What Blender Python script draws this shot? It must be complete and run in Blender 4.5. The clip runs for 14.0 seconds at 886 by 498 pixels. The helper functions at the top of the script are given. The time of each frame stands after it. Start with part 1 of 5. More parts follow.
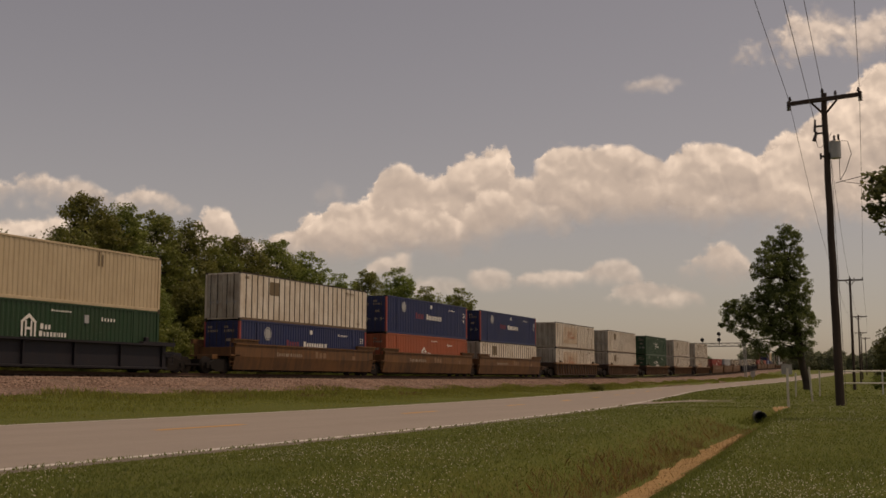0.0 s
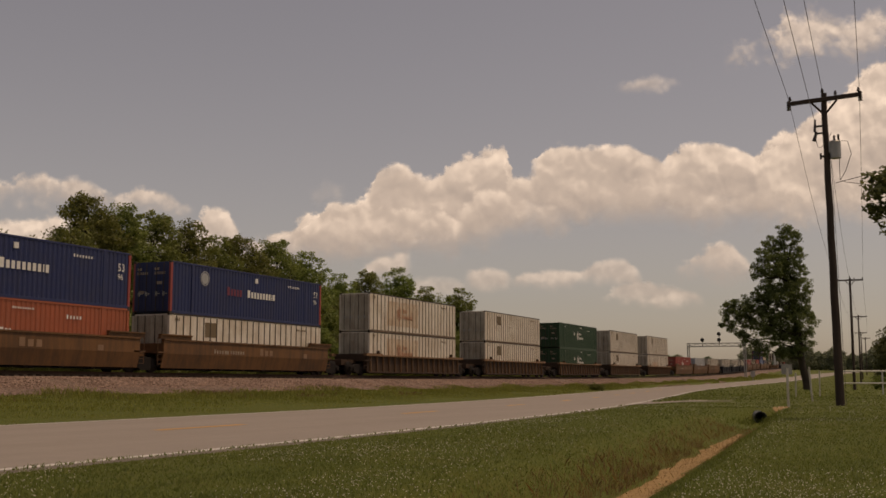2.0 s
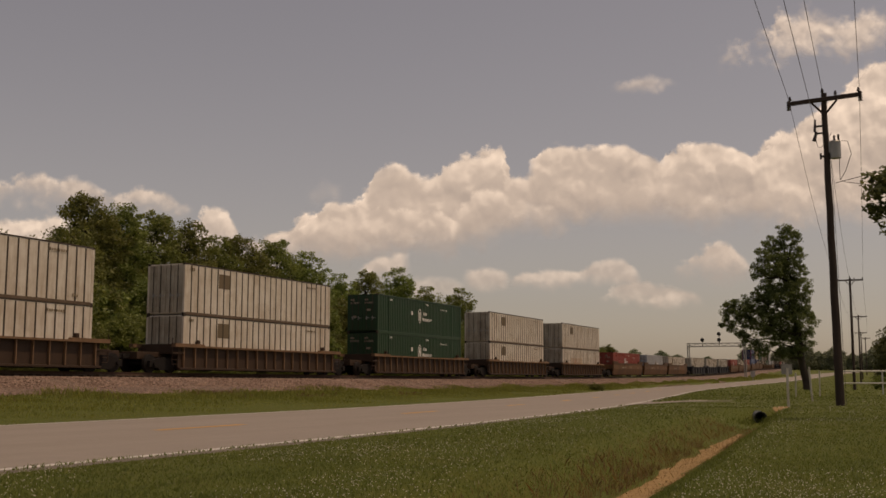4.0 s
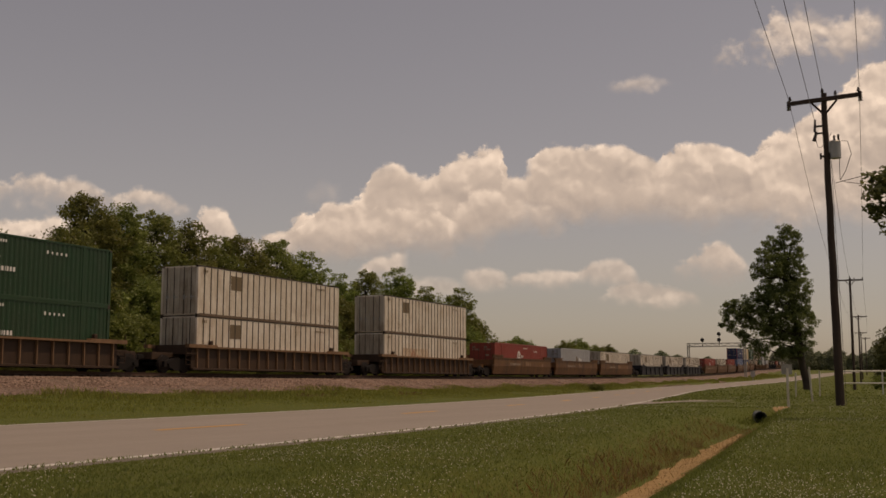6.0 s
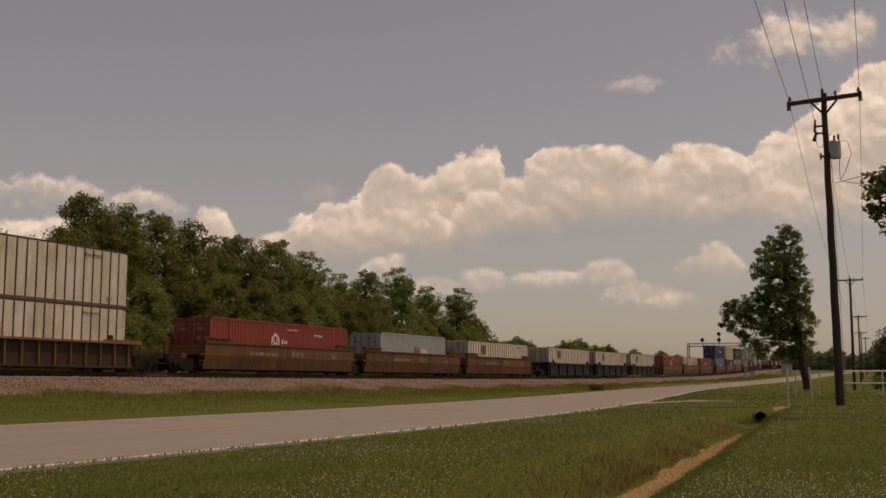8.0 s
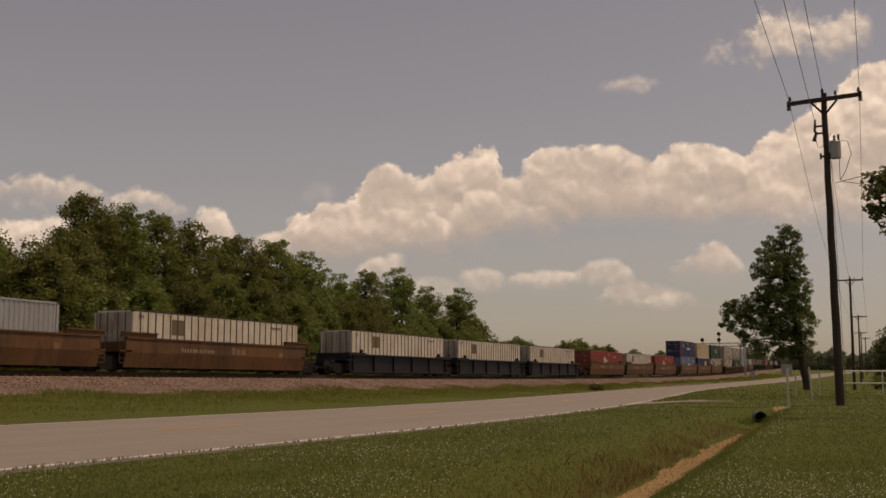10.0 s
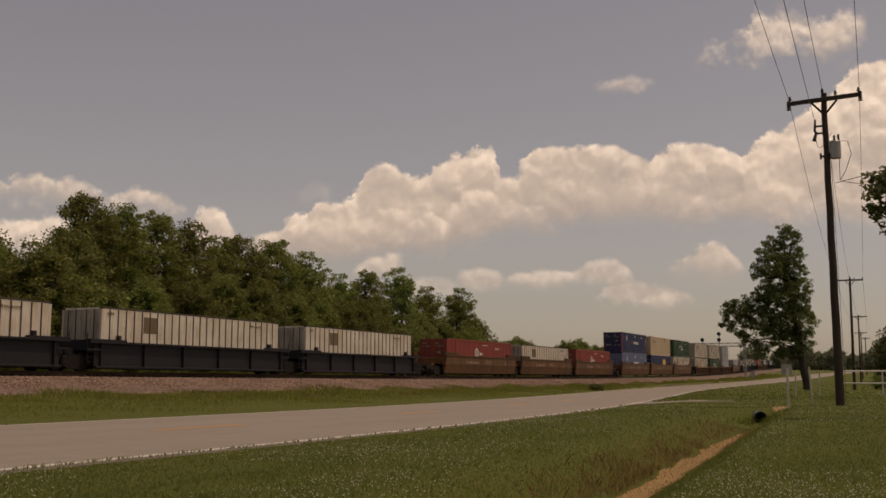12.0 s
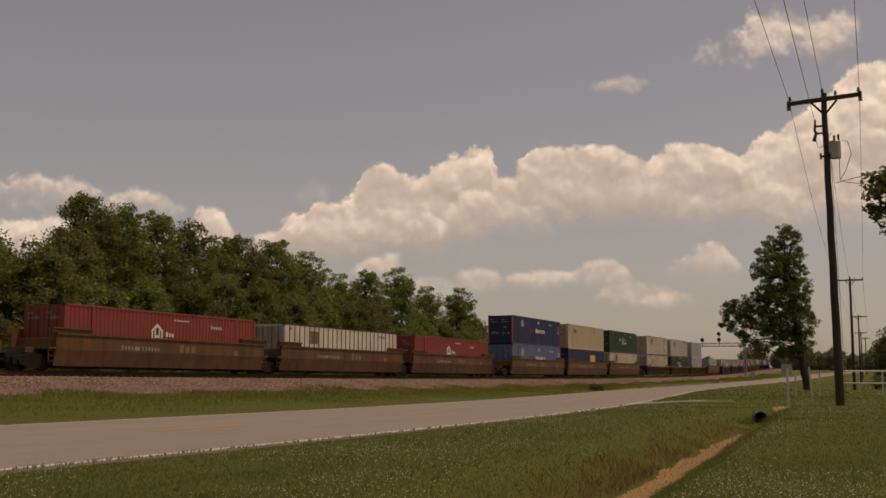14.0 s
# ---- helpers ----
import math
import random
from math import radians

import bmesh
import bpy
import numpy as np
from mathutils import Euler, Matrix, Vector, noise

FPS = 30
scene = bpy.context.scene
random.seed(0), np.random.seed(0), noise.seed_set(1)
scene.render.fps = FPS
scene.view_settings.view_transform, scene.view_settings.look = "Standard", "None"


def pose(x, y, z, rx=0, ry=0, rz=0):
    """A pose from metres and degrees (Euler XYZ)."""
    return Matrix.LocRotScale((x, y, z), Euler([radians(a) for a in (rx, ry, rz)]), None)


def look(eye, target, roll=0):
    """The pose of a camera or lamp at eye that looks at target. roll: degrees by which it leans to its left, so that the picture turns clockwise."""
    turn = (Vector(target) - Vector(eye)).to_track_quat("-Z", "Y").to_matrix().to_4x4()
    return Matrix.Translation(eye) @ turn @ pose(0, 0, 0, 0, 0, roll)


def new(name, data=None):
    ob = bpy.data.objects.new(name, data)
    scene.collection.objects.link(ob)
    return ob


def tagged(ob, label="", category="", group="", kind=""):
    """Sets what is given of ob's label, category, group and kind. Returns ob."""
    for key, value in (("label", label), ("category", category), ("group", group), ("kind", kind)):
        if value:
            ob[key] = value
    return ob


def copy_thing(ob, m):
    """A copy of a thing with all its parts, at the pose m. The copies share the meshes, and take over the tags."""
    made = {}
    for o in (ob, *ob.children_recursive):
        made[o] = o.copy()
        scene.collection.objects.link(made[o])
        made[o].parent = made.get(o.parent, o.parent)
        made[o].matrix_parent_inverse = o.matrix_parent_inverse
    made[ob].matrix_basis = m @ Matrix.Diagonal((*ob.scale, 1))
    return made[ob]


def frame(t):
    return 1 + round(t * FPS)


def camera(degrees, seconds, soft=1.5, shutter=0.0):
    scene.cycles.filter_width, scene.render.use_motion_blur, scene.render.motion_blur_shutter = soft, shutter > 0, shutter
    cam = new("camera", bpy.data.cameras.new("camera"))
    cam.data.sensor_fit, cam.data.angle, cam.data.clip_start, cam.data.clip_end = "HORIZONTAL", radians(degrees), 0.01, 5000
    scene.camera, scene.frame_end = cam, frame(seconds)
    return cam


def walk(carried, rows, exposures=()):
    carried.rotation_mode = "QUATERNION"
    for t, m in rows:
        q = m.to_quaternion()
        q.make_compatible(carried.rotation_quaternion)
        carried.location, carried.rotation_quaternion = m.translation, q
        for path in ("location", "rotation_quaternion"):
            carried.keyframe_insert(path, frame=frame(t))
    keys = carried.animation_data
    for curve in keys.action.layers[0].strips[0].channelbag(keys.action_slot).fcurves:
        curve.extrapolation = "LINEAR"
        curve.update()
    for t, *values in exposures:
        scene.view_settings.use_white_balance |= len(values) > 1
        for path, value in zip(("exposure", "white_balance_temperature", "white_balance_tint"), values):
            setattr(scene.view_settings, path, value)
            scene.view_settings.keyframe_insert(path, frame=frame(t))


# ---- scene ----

cam = camera(44.37, 14.0, soft=1.6)
EYE = Vector((0.0, 0.0, 0.9))
YAW, PITCH, ROLL = 24.437, 7.075, 0.09
stand = pose(0, 0, 0.9, 0, 0, YAW) @ pose(0, 0, 0, 90 + PITCH, 0, 0) @ pose(0, 0, 0, 0, 0, ROLL)
walk(cam, [(0, stand), (14, stand)], exposures=[(0, -0.25, 8700, 24), (14, -0.25, 8700, 24)])

# ---- world and sun ----
SUN_DIR = Vector((0.62, 0.24, 1.55)).normalized()
world = bpy.data.worlds.new("sky")
scene.world = world
world.use_nodes = True
wn, wl = world.node_tree.nodes, world.node_tree.links
wn.clear()
sky = wn.new("ShaderNodeTexSky")
sky.sky_type = "NISHITA"
sky.sun_disc = False
sky.sun_elevation = math.asin(SUN_DIR.z)
sky.sun_rotation = math.atan2(SUN_DIR.x, SUN_DIR.y)
sky.air_density, sky.dust_density, sky.ozone_density = 1.0, 1.2, 1.0
pale = wn.new("ShaderNodeHueSaturation")
pale.inputs["Saturation"].default_value = 0.6
pale.inputs["Value"].default_value = 1.0
back = wn.new("ShaderNodeBackground")
back.inputs["Strength"].default_value = 0.084
wout = wn.new("ShaderNodeOutputWorld")
wl.new(sky.outputs[0], pale.inputs["Color"])
wl.new(pale.outputs[0], back.inputs["Color"])
wl.new(back.outputs[0], wout.inputs["Surface"])

sun_data = bpy.data.lights.new("sun", "SUN")
sun_data.energy, sun_data.angle, sun_data.color = 1.9, radians(0.55), (1.0, 0.90, 0.72)
sun = new("sun", sun_data)
sun.matrix_world = look(SUN_DIR * 100, (0, 0, 0))


# ---- materials ----
def nodes_of(name):
    m = bpy.data.materials.new(name)
    m.use_nodes = True
    n, l = m.node_tree.nodes, m.node_tree.links
    return m, n, l, n["Principled BSDF"]


def noise_tex(n, l, vec, scale, detail=5.0, rough=0.6):
    t = n.new("ShaderNodeTexNoise")
    t.inputs["Scale"].default_value, t.inputs["Detail"].default_value, t.inputs["Roughness"].default_value = scale, detail, rough
    l.new(vec, t.inputs["Vector"])
    return t.outputs["Fac"]


def ramp(n, l, fac, stops):
    r = n.new("ShaderNodeValToRGB")
    while len(r.color_ramp.elements) < len(stops):
        r.color_ramp.elements.new(0.5)
    for e, (p, c) in zip(r.color_ramp.elements, stops):
        e.position, e.color = p, (*c, 1) if len(c) == 3 else c
    l.new(fac, r.inputs["Fac"])
    return r.outputs["Color"]


def mix(n, l, fac, a, b, blend="MIX"):
    m = n.new("ShaderNodeMix")
    m.data_type, m.blend_type = "RGBA", blend
    for sock, val in ((m.inputs["Factor"], fac), (m.inputs["A"], a), (m.inputs["B"], b)):
        if isinstance(val, (int, float)):
            sock.default_value = val
        elif isinstance(val, tuple):
            sock.default_value = (*val, 1)
        else:
            l.new(val, sock)
    return m.outputs["Result"]


def maths(n, l, op, a, b=0.0, clamp=False):
    m = n.new("ShaderNodeMath")
    m.operation, m.use_clamp = op, clamp
    for sock, val in zip(m.inputs, (a, b)):
        if isinstance(val, (int, float)):
            sock.default_value = val
        else:
            l.new(val, sock)
    return m.outputs[0]


def bump(n, l, bsdf, height, strength=0.4, distance=0.02):
    b = n.new("ShaderNodeBump")
    b.inputs["Strength"].default_value, b.inputs["Distance"].default_value = strength, distance
    l.new(height, b.inputs["Height"])
    l.new(b.outputs[0], bsdf.inputs["Normal"])


def weathered(name, base, dirt, amount=0.5, rough=0.55, metal=0.0, scale=1.0, spread=0.12, streak=True):
    """Paint or metal with broad stains, vertical streaks and fine grain; each object differs a little."""
    m, n, l, p = nodes_of(name)
    co = n.new("ShaderNodeTexCoord").outputs["Object"]
    info = n.new("ShaderNodeObjectInfo")
    shift = n.new("ShaderNodeVectorMath")
    shift.operation = "MULTIPLY_ADD"
    shift.inputs[1].default_value = (37.0, 53.0, 19.0)
    l.new(info.outputs["Random"], shift.inputs[0])
    l.new(co, shift.inputs[2])
    v = shift.outputs[0]
    broad = noise_tex(n, l, v, 0.7 * scale, 6, 0.65)
    if streak:
        sm = n.new("ShaderNodeMapping")
        sm.inputs["Scale"].default_value = (2.2 * scale, 2.2 * scale, 0.28 * scale)
        l.new(v, sm.inputs["Vector"])
        runs = noise_tex(n, l, sm.outputs[0], 2.0, 5, 0.7)
    else:
        runs = noise_tex(n, l, v, 5 * scale, 5, 0.7)
    fine = noise_tex(n, l, v, 22 * scale, 4, 0.7)
    both = maths(n, l, "MULTIPLY", maths(n, l, "ADD", broad, runs), 0.5)
    mask = maths(n, l, "MULTIPLY", ramp(n, l, both, [(0.42, (0, 0, 0)), (0.66, (1, 1, 1))]), amount)
    light = tuple(min(1, c * (1 + spread)) for c in base)
    dark = tuple(c * (1 - spread) for c in base)
    col = mix(n, l, fine, dark, light)
    col = mix(n, l, mask, col, dirt)
    l.new(col, p.inputs["Base Color"])
    p.inputs["Metallic"].default_value = metal
    p.inputs["Roughness"].default_value = rough
    p.inputs["Specular IOR Level"].default_value = 0.3
    bump(n, l, p, fine, 0.15, 0.01)
    return m


def plain(name, base, rough=0.6, metal=0.0, spread=0.12, scale=6.0):
    m, n, l, p = nodes_of(name)
    co = n.new("ShaderNodeTexCoord").outputs["Object"]
    f = noise_tex(n, l, co, scale, 6, 0.7)
    l.new(mix(n, l, f, tuple(c * (1 - spread) for c in base), tuple(min(1, c * (1 + spread)) for c in base)), p.inputs["Base Color"])
    p.inputs["Roughness"].default_value, p.inputs["Metallic"].default_value = rough, metal
    bump(n, l, p, f, 0.15, 0.01)
    return m


def foliage(name, dark, light, sun_side=None, thin=0.35):
    """Leaves: each island its own green, some light passing through."""
    m, n, l, p = nodes_of(name)
    geo = n.new("ShaderNodeNewGeometry")
    info = n.new("ShaderNodeObjectInfo")
    co = n.new("ShaderNodeTexCoord").outputs["Object"]
    big = noise_tex(n, l, co, 0.5, 3)
    r = maths(n, l, "ADD", maths(n, l, "MULTIPLY", geo.outputs["Random Per Island"], 0.55), maths(n, l, "MULTIPLY", big, 0.45))
    col = mix(n, l, r, dark, light)
    hue = n.new("ShaderNodeHueSaturation")
    l.new(col, hue.inputs["Color"])
    l.new(maths(n, l, "ADD", maths(n, l, "MULTIPLY", info.outputs["Random"], 0.045), 0.475), hue.inputs["Hue"])
    l.new(maths(n, l, "ADD", maths(n, l, "MULTIPLY", info.outputs["Random"], 0.5), 0.75), hue.inputs["Value"])
    l.new(hue.outputs[0], p.inputs["Base Color"])
    p.inputs["Roughness"].default_value = 0.55
    tr = n.new("ShaderNodeBsdfTranslucent")
    l.new(hue.outputs[0], tr.inputs["Color"])
    ms = n.new("ShaderNodeMixShader")
    ms.inputs[0].default_value = thin
    l.new(p.outputs[0], ms.inputs[1])
    l.new(tr.outputs[0], ms.inputs[2])
    l.new(ms.outputs[0], n["Material Output"].inputs["Surface"])
    return m


def ground_material():
    """Mown grass with clover and worn, yellowed and dry patches, in world coordinates."""
    m, n, l, p = nodes_of("grass_ground")
    co = n.new("ShaderNodeTexCoord").outputs["Object"]
    broad = noise_tex(n, l, co, 0.12, 5)
    mid = noise_tex(n, l, co, 1.3, 6, 0.7)
    fine = noise_tex(n, l, co, 26, 5, 0.8)
    col = mix(n, l, fine, (0.046, 0.060, 0.010), (0.130, 0.148, 0.029))
    col = mix(n, l, maths(n, l, "MULTIPLY", ramp(n, l, mid, [(0.45, (0, 0, 0)), (0.72, (1, 1, 1))]), 0.45), col, (0.160, 0.130, 0.035))
    col = mix(n, l, maths(n, l, "MULTIPLY", ramp(n, l, broad, [(0.4, (0, 0, 0)), (0.65, (1, 1, 1))]), 0.35), col, (0.080, 0.105, 0.016))
    l.new(col, p.inputs["Base Color"])
    p.inputs["Roughness"].default_value = 0.9
    p.inputs["Specular IOR Level"].default_value = 0.15
    bump(n, l, p, maths(n, l, "ADD", mid, fine), 0.6, 0.05)
    return m


def road_material():
    m, n, l, p = nodes_of("worn_asphalt")
    co = n.new("ShaderNodeTexCoord").outputs["Object"]
    st = n.new("ShaderNodeMapping")
    st.inputs["Scale"].default_value = (1.0, 0.08, 1.0)
    l.new(co, st.inputs["Vector"])
    lanes = noise_tex(n, l, st.outputs[0], 0.9, 5)
    mid = noise_tex(n, l, co, 1.1, 6, 0.7)
    fine = noise_tex(n, l, co, 60, 4, 0.8)
    col = mix(n, l, fine, (0.205, 0.170, 0.143), (0.335, 0.285, 0.243))
    col = mix(n, l, maths(n, l, "MULTIPLY", ramp(n, l, lanes, [(0.4, (0, 0, 0)), (0.7, (1, 1, 1))]), 0.35), col, (0.195, 0.163, 0.138))
    col = mix(n, l, maths(n, l, "MULTIPLY", ramp(n, l, mid, [(0.5, (0, 0, 0)), (0.75, (1, 1, 1))]), 0.3), col, (0.345, 0.29, 0.245))
    l.new(col, p.inputs["Base Color"])
    p.inputs["Roughness"].default_value = 0.85
    bump(n, l, p, fine, 0.3, 0.01)
    return m


def ballast_material():
    m, n, l, p = nodes_of("ballast_stone")
    co = n.new("ShaderNodeTexCoord").outputs["Object"]
    vo = n.new("ShaderNodeTexVoronoi")
    vo.inputs["Scale"].default_value = 13
    l.new(co, vo.inputs["Vector"])
    broad = noise_tex(n, l, co, 0.5, 5)
    sep = n.new("ShaderNodeSeparateColor")
    l.new(vo.outputs["Color"], sep.inputs[0])
    col = mix(n, l, sep.outputs[0], (0.085, 0.050, 0.036), (0.470, 0.310, 0.235))
    col = mix(n, l, maths(n, l, "MULTIPLY", ramp(n, l, broad, [(0.45, (0, 0, 0)), (0.7, (1, 1, 1))]), 0.4), col, (0.18, 0.130, 0.095))
    # shade between stones, multiplied into the colour towards each cell's edge
    gap_shade = ramp(n, l, vo.outputs["Distance"], [(0.0, (1, 1, 1)), (0.75, (0.25, 0.25, 0.25))])
    l.new(mix(n, l, 0.6, col, gap_shade, "MULTIPLY"), p.inputs["Base Color"])
    p.inputs["Roughness"].default_value = 0.9
    bump(n, l, p, maths(n, l, "SUBTRACT", 1.0, vo.outputs["Distance"]), 1.0, 0.06)
    return m


def island_material(name, dark, light, rough=0.85):
    m, n, l, p = nodes_of(name)
    geo = n.new("ShaderNodeNewGeometry")
    co = n.new("ShaderNodeTexCoord").outputs["Object"]
    f = noise_tex(n, l, co, 0.35, 4)
    r = maths(n, l, "ADD", maths(n, l, "MULTIPLY", geo.outputs["Random Per Island"], 0.6), maths(n, l, "MULTIPLY", f, 0.4))
    l.new(mix(n, l, r, dark, light), p.inputs["Base Color"])
    p.inputs["Roughness"].default_value = rough
    p.inputs["Specular IOR Level"].default_value = 0.2
    return m


M_GROUND, M_ROAD, M_BALLAST = ground_material(), road_material(), ballast_material()
M_WHITE = weathered("white_container_paint", (0.67, 0.61, 0.525), (0.34, 0.235, 0.14), 0.72, 0.5)
M_CREAM = weathered("cream_container_paint", (0.54, 0.43, 0.29), (0.32, 0.23, 0.14), 0.45, 0.5)
M_GREY = weathered("grey_container_paint", (0.36, 0.37, 0.38), (0.20, 0.17, 0.14), 0.4, 0.5)
M_BLUE = weathered("navy_container_paint", (0.021, 0.031, 0.098), (0.046, 0.042, 0.056), 0.45, 0.45)
M_PALEBLUE = weathered("faded_blue_container_paint", (0.12, 0.16, 0.27), (0.16, 0.15, 0.15), 0.4, 0.5)
M_ORANGE = weathered("orange_container_paint", (0.37, 0.098, 0.048), (0.19, 0.075, 0.045), 0.55, 0.5)
M_RED = weathered("red_container_paint", (0.29, 0.055, 0.040), (0.14, 0.05, 0.04), 0.45, 0.5)
M_GREEN = weathered("green_container_paint", (0.015, 0.050, 0.021), (0.045, 0.050, 0.030), 0.4, 0.45)
M_POST = weathered("galvanised_container_post", (0.055, 0.042, 0.030), (0.06, 0.035, 0.02), 0.5, 0.6)
M_SILL = weathered("rust_brown_sill", (0.15, 0.105, 0.072), (0.07, 0.042, 0.025), 0.7, 0.7, scale=2)
M_DOORGREY = weathered("container_end_panel", (0.46, 0.41, 0.33), (0.15, 0.095, 0.055), 0.75, 0.6)
M_PATCH = weathered("old_decal_patch", (0.17, 0.125, 0.075), (0.10, 0.07, 0.05), 0.4, 0.7)
M_STAIN = weathered("faded_decal_stain", (0.56, 0.46, 0.35), (0.36, 0.20, 0.11), 0.9, 0.6, scale=1.5)
M_DECAL = plain("white_lettering", (0.70, 0.68, 0.64), 0.6)
M_REDDECAL = plain("red_edge_paint", (0.30, 0.055, 0.045), 0.6)
M_FADEDRED = weathered("sun_faded_red_lettering", (0.40, 0.19, 0.12), (0.46, 0.33, 0.23), 0.6, 0.7, scale=3)
M_DULLRED = plain("dull_red_lettering", (0.17, 0.030, 0.050), 0.6)
M_YELLOW = plain("yellow_marking", (0.62, 0.40, 0.06), 0.6)
M_CARBROWN = weathered("brown_car_paint", (0.165, 0.078, 0.031), (0.050, 0.030, 0.019), 0.95, 0.65, scale=0.55)
# wall tone darkened to hold the shade under the top chord
M_CARRUST_SHADED = weathered("rusty_car_paint", (0.056, 0.031, 0.018), (0.025, 0.015, 0.010), 0.6, 0.7)
M_CARBLACK = weathered("black_car_paint", (0.014, 0.014, 0.019), (0.032, 0.022, 0.02), 0.5, 0.6)
# the car's brown lightened for the sun on ribs and chord
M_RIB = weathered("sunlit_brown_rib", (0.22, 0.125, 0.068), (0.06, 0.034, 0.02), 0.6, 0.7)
M_RUNNING = weathered("grimy_running_gear", (0.010, 0.008, 0.007), (0.022, 0.013, 0.009), 0.5, 0.95)
M_STEEL = weathered("worn_wheel_steel", (0.020, 0.016, 0.014), (0.03, 0.018, 0.012), 0.5, 0.75, 0.2)
M_RAIL = weathered("rusted_rail", (0.10, 0.055, 0.035), (0.05, 0.03, 0.02), 0.5, 0.6, 0.3)
M_TIE = weathered("creosoted_tie", (0.045, 0.034, 0.027), (0.10, 0.08, 0.06), 0.4, 0.9)
M_LINEWHITE = weathered("road_line_white", (0.66, 0.63, 0.58), (0.34, 0.30, 0.27), 0.6, 0.8, scale=3)
M_LINEYELLOW = weathered("road_line_yellow", (0.60, 0.30, 0.06), (0.34, 0.27, 0.2), 0.6, 0.8, scale=3)
M_POLE = weathered("weathered_pole_wood", (0.060, 0.042, 0.034), (0.026, 0.019, 0.016), 0.5, 0.9, scale=2)
M_BARK = weathered("tree_bark", (0.050, 0.038, 0.028), (0.02, 0.016, 0.012), 0.5, 0.9, scale=2)
M_LEAF_WOOD = foliage("woodland_leaf", (0.078, 0.112, 0.026), (0.290, 0.310, 0.078), thin=0.5)
M_LEAF_LONE = foliage("oak_leaf", (0.062, 0.080, 0.026), (0.185, 0.205, 0.066), thin=0.5)
# distance haze is put into this leaf colour: paler and greyer
M_LEAF_HAZED = foliage("far_leaf", (0.130, 0.150, 0.090), (0.240, 0.260, 0.150))
M_BLADE = foliage("grass_blade", (0.096, 0.118, 0.023), (0.238, 0.260, 0.064), thin=0.5)
M_TALLBLADE = foliage("tall_grass_blade", (0.115, 0.128, 0.024), (0.345, 0.325, 0.072), thin=0.5)
M_WEEDBLADE = foliage("reddish_seeding_weed", (0.15, 0.085, 0.035), (0.33, 0.20, 0.085), thin=0.4)
M_DRYBLADE = foliage("dry_grass_blade", (0.24, 0.150, 0.050), (0.42, 0.285, 0.105), thin=0.4)
M_FADEMARK = weathered("faded_stencil", (0.26, 0.16, 0.10), (0.12, 0.07, 0.04), 0.6, 0.7)
M_STENCIL = weathered("worn_white_stencil", (0.34, 0.28, 0.22), (0.13, 0.08, 0.05), 0.8, 0.7, scale=3)
M_CLOVER = plain("clover_flower", (0.55, 0.52, 0.40), 0.8)
M_SOIL = plain("bare_soil", (0.29, 0.175, 0.066), 0.95, scale=5, spread=0.6)
M_GALV = plain("galvanised_steel", (0.34, 0.33, 0.31), 0.45, 0.5)
M_HUT = weathered("pale_grey_hut_paint", (0.42, 0.40, 0.37), (0.12, 0.1, 0.08), 0.5, 0.7)
M_WIRE = plain("dark_cable", (0.03, 0.027, 0.026), 0.6)
M_PORCELAIN = plain("brown_porcelain", (0.035, 0.022, 0.018), 0.25)
M_WHITEPOST = weathered("white_painted_post", (0.56, 0.52, 0.45), (0.22, 0.18, 0.13), 0.5, 0.7, scale=3)
M_FENCE = weathered("white_fence_paint", (0.66, 0.63, 0.57), (0.40, 0.35, 0.28), 0.4, 0.6, scale=3)
M_SIGNAL = plain("black_signal_paint", (0.015, 0.015, 0.015), 0.6)
M_PLASTIC = plain("black_plastic_pipe", (0.008, 0.008, 0.009), 0.4)
M_STONES = island_material("loose_ballast", (0.09, 0.055, 0.042), (0.50, 0.345, 0.27))


# ---- mesh helpers ----
def part(name, bm, material, parent=None, label="", smooth=False):
    me = bpy.data.meshes.new(name)
    bm.normal_update()
    bm.to_mesh(me)
    bm.free()
    if smooth:
        for f in me.polygons:
            f.use_smooth = True
    me.materials.append(material)
    ob = new(name, me)
    if parent is not None:
        ob.parent = parent
    return tagged(ob, label)


def again(ob, parent, m=None):
    """Another object on the same mesh, under parent."""
    c = new(ob.name.split(".")[0], ob.data)
    c.parent = parent
    c.matrix_basis = m if m is not None else ob.matrix_basis
    if "label" in ob:
        c["label"] = ob["label"]
    return c


def box(bm, x0, x1, y0, y1, z0, z1):
    v = [bm.verts.new((x, y, z)) for z in (z0, z1) for y in (y0, y1) for x in (x0, x1)]
    for f in ((0, 2, 3, 1), (4, 5, 7, 6), (0, 1, 5, 4), (2, 6, 7, 3), (0, 4, 6, 2), (1, 3, 7, 5)):
        bm.faces.new([v[i] for i in f])
    return v


def boxes(*dims, bevel=0.0):
    bm = bmesh.new()
    for d in dims:
        box(bm, *d)
    if bevel:
        bmesh.ops.bevel(bm, geom=bm.edges[:], offset=bevel, segments=1, affect="EDGES")
    return bm


def rod(bm, a, b, r0, r1=None, sides=8, caps=True):
    a, b = Vector(a), Vector(b)
    r1 = r0 if r1 is None else r1
    turn = (b - a).to_track_quat("Z", "Y").to_matrix()
    rings = []
    for c, r in ((a, r0), (b, r1)):
        rings.append([bm.verts.new(c + turn @ Vector((r * math.cos(i * math.tau / sides), r * math.sin(i * math.tau / sides), 0))) for i in range(sides)])
    for i in range(sides):
        j = (i + 1) % sides
        bm.faces.new((rings[0][i], rings[0][j], rings[1][j], rings[1][i]))
    if caps:
        bm.faces.new(rings[0][::-1])
        bm.faces.new(rings[1])


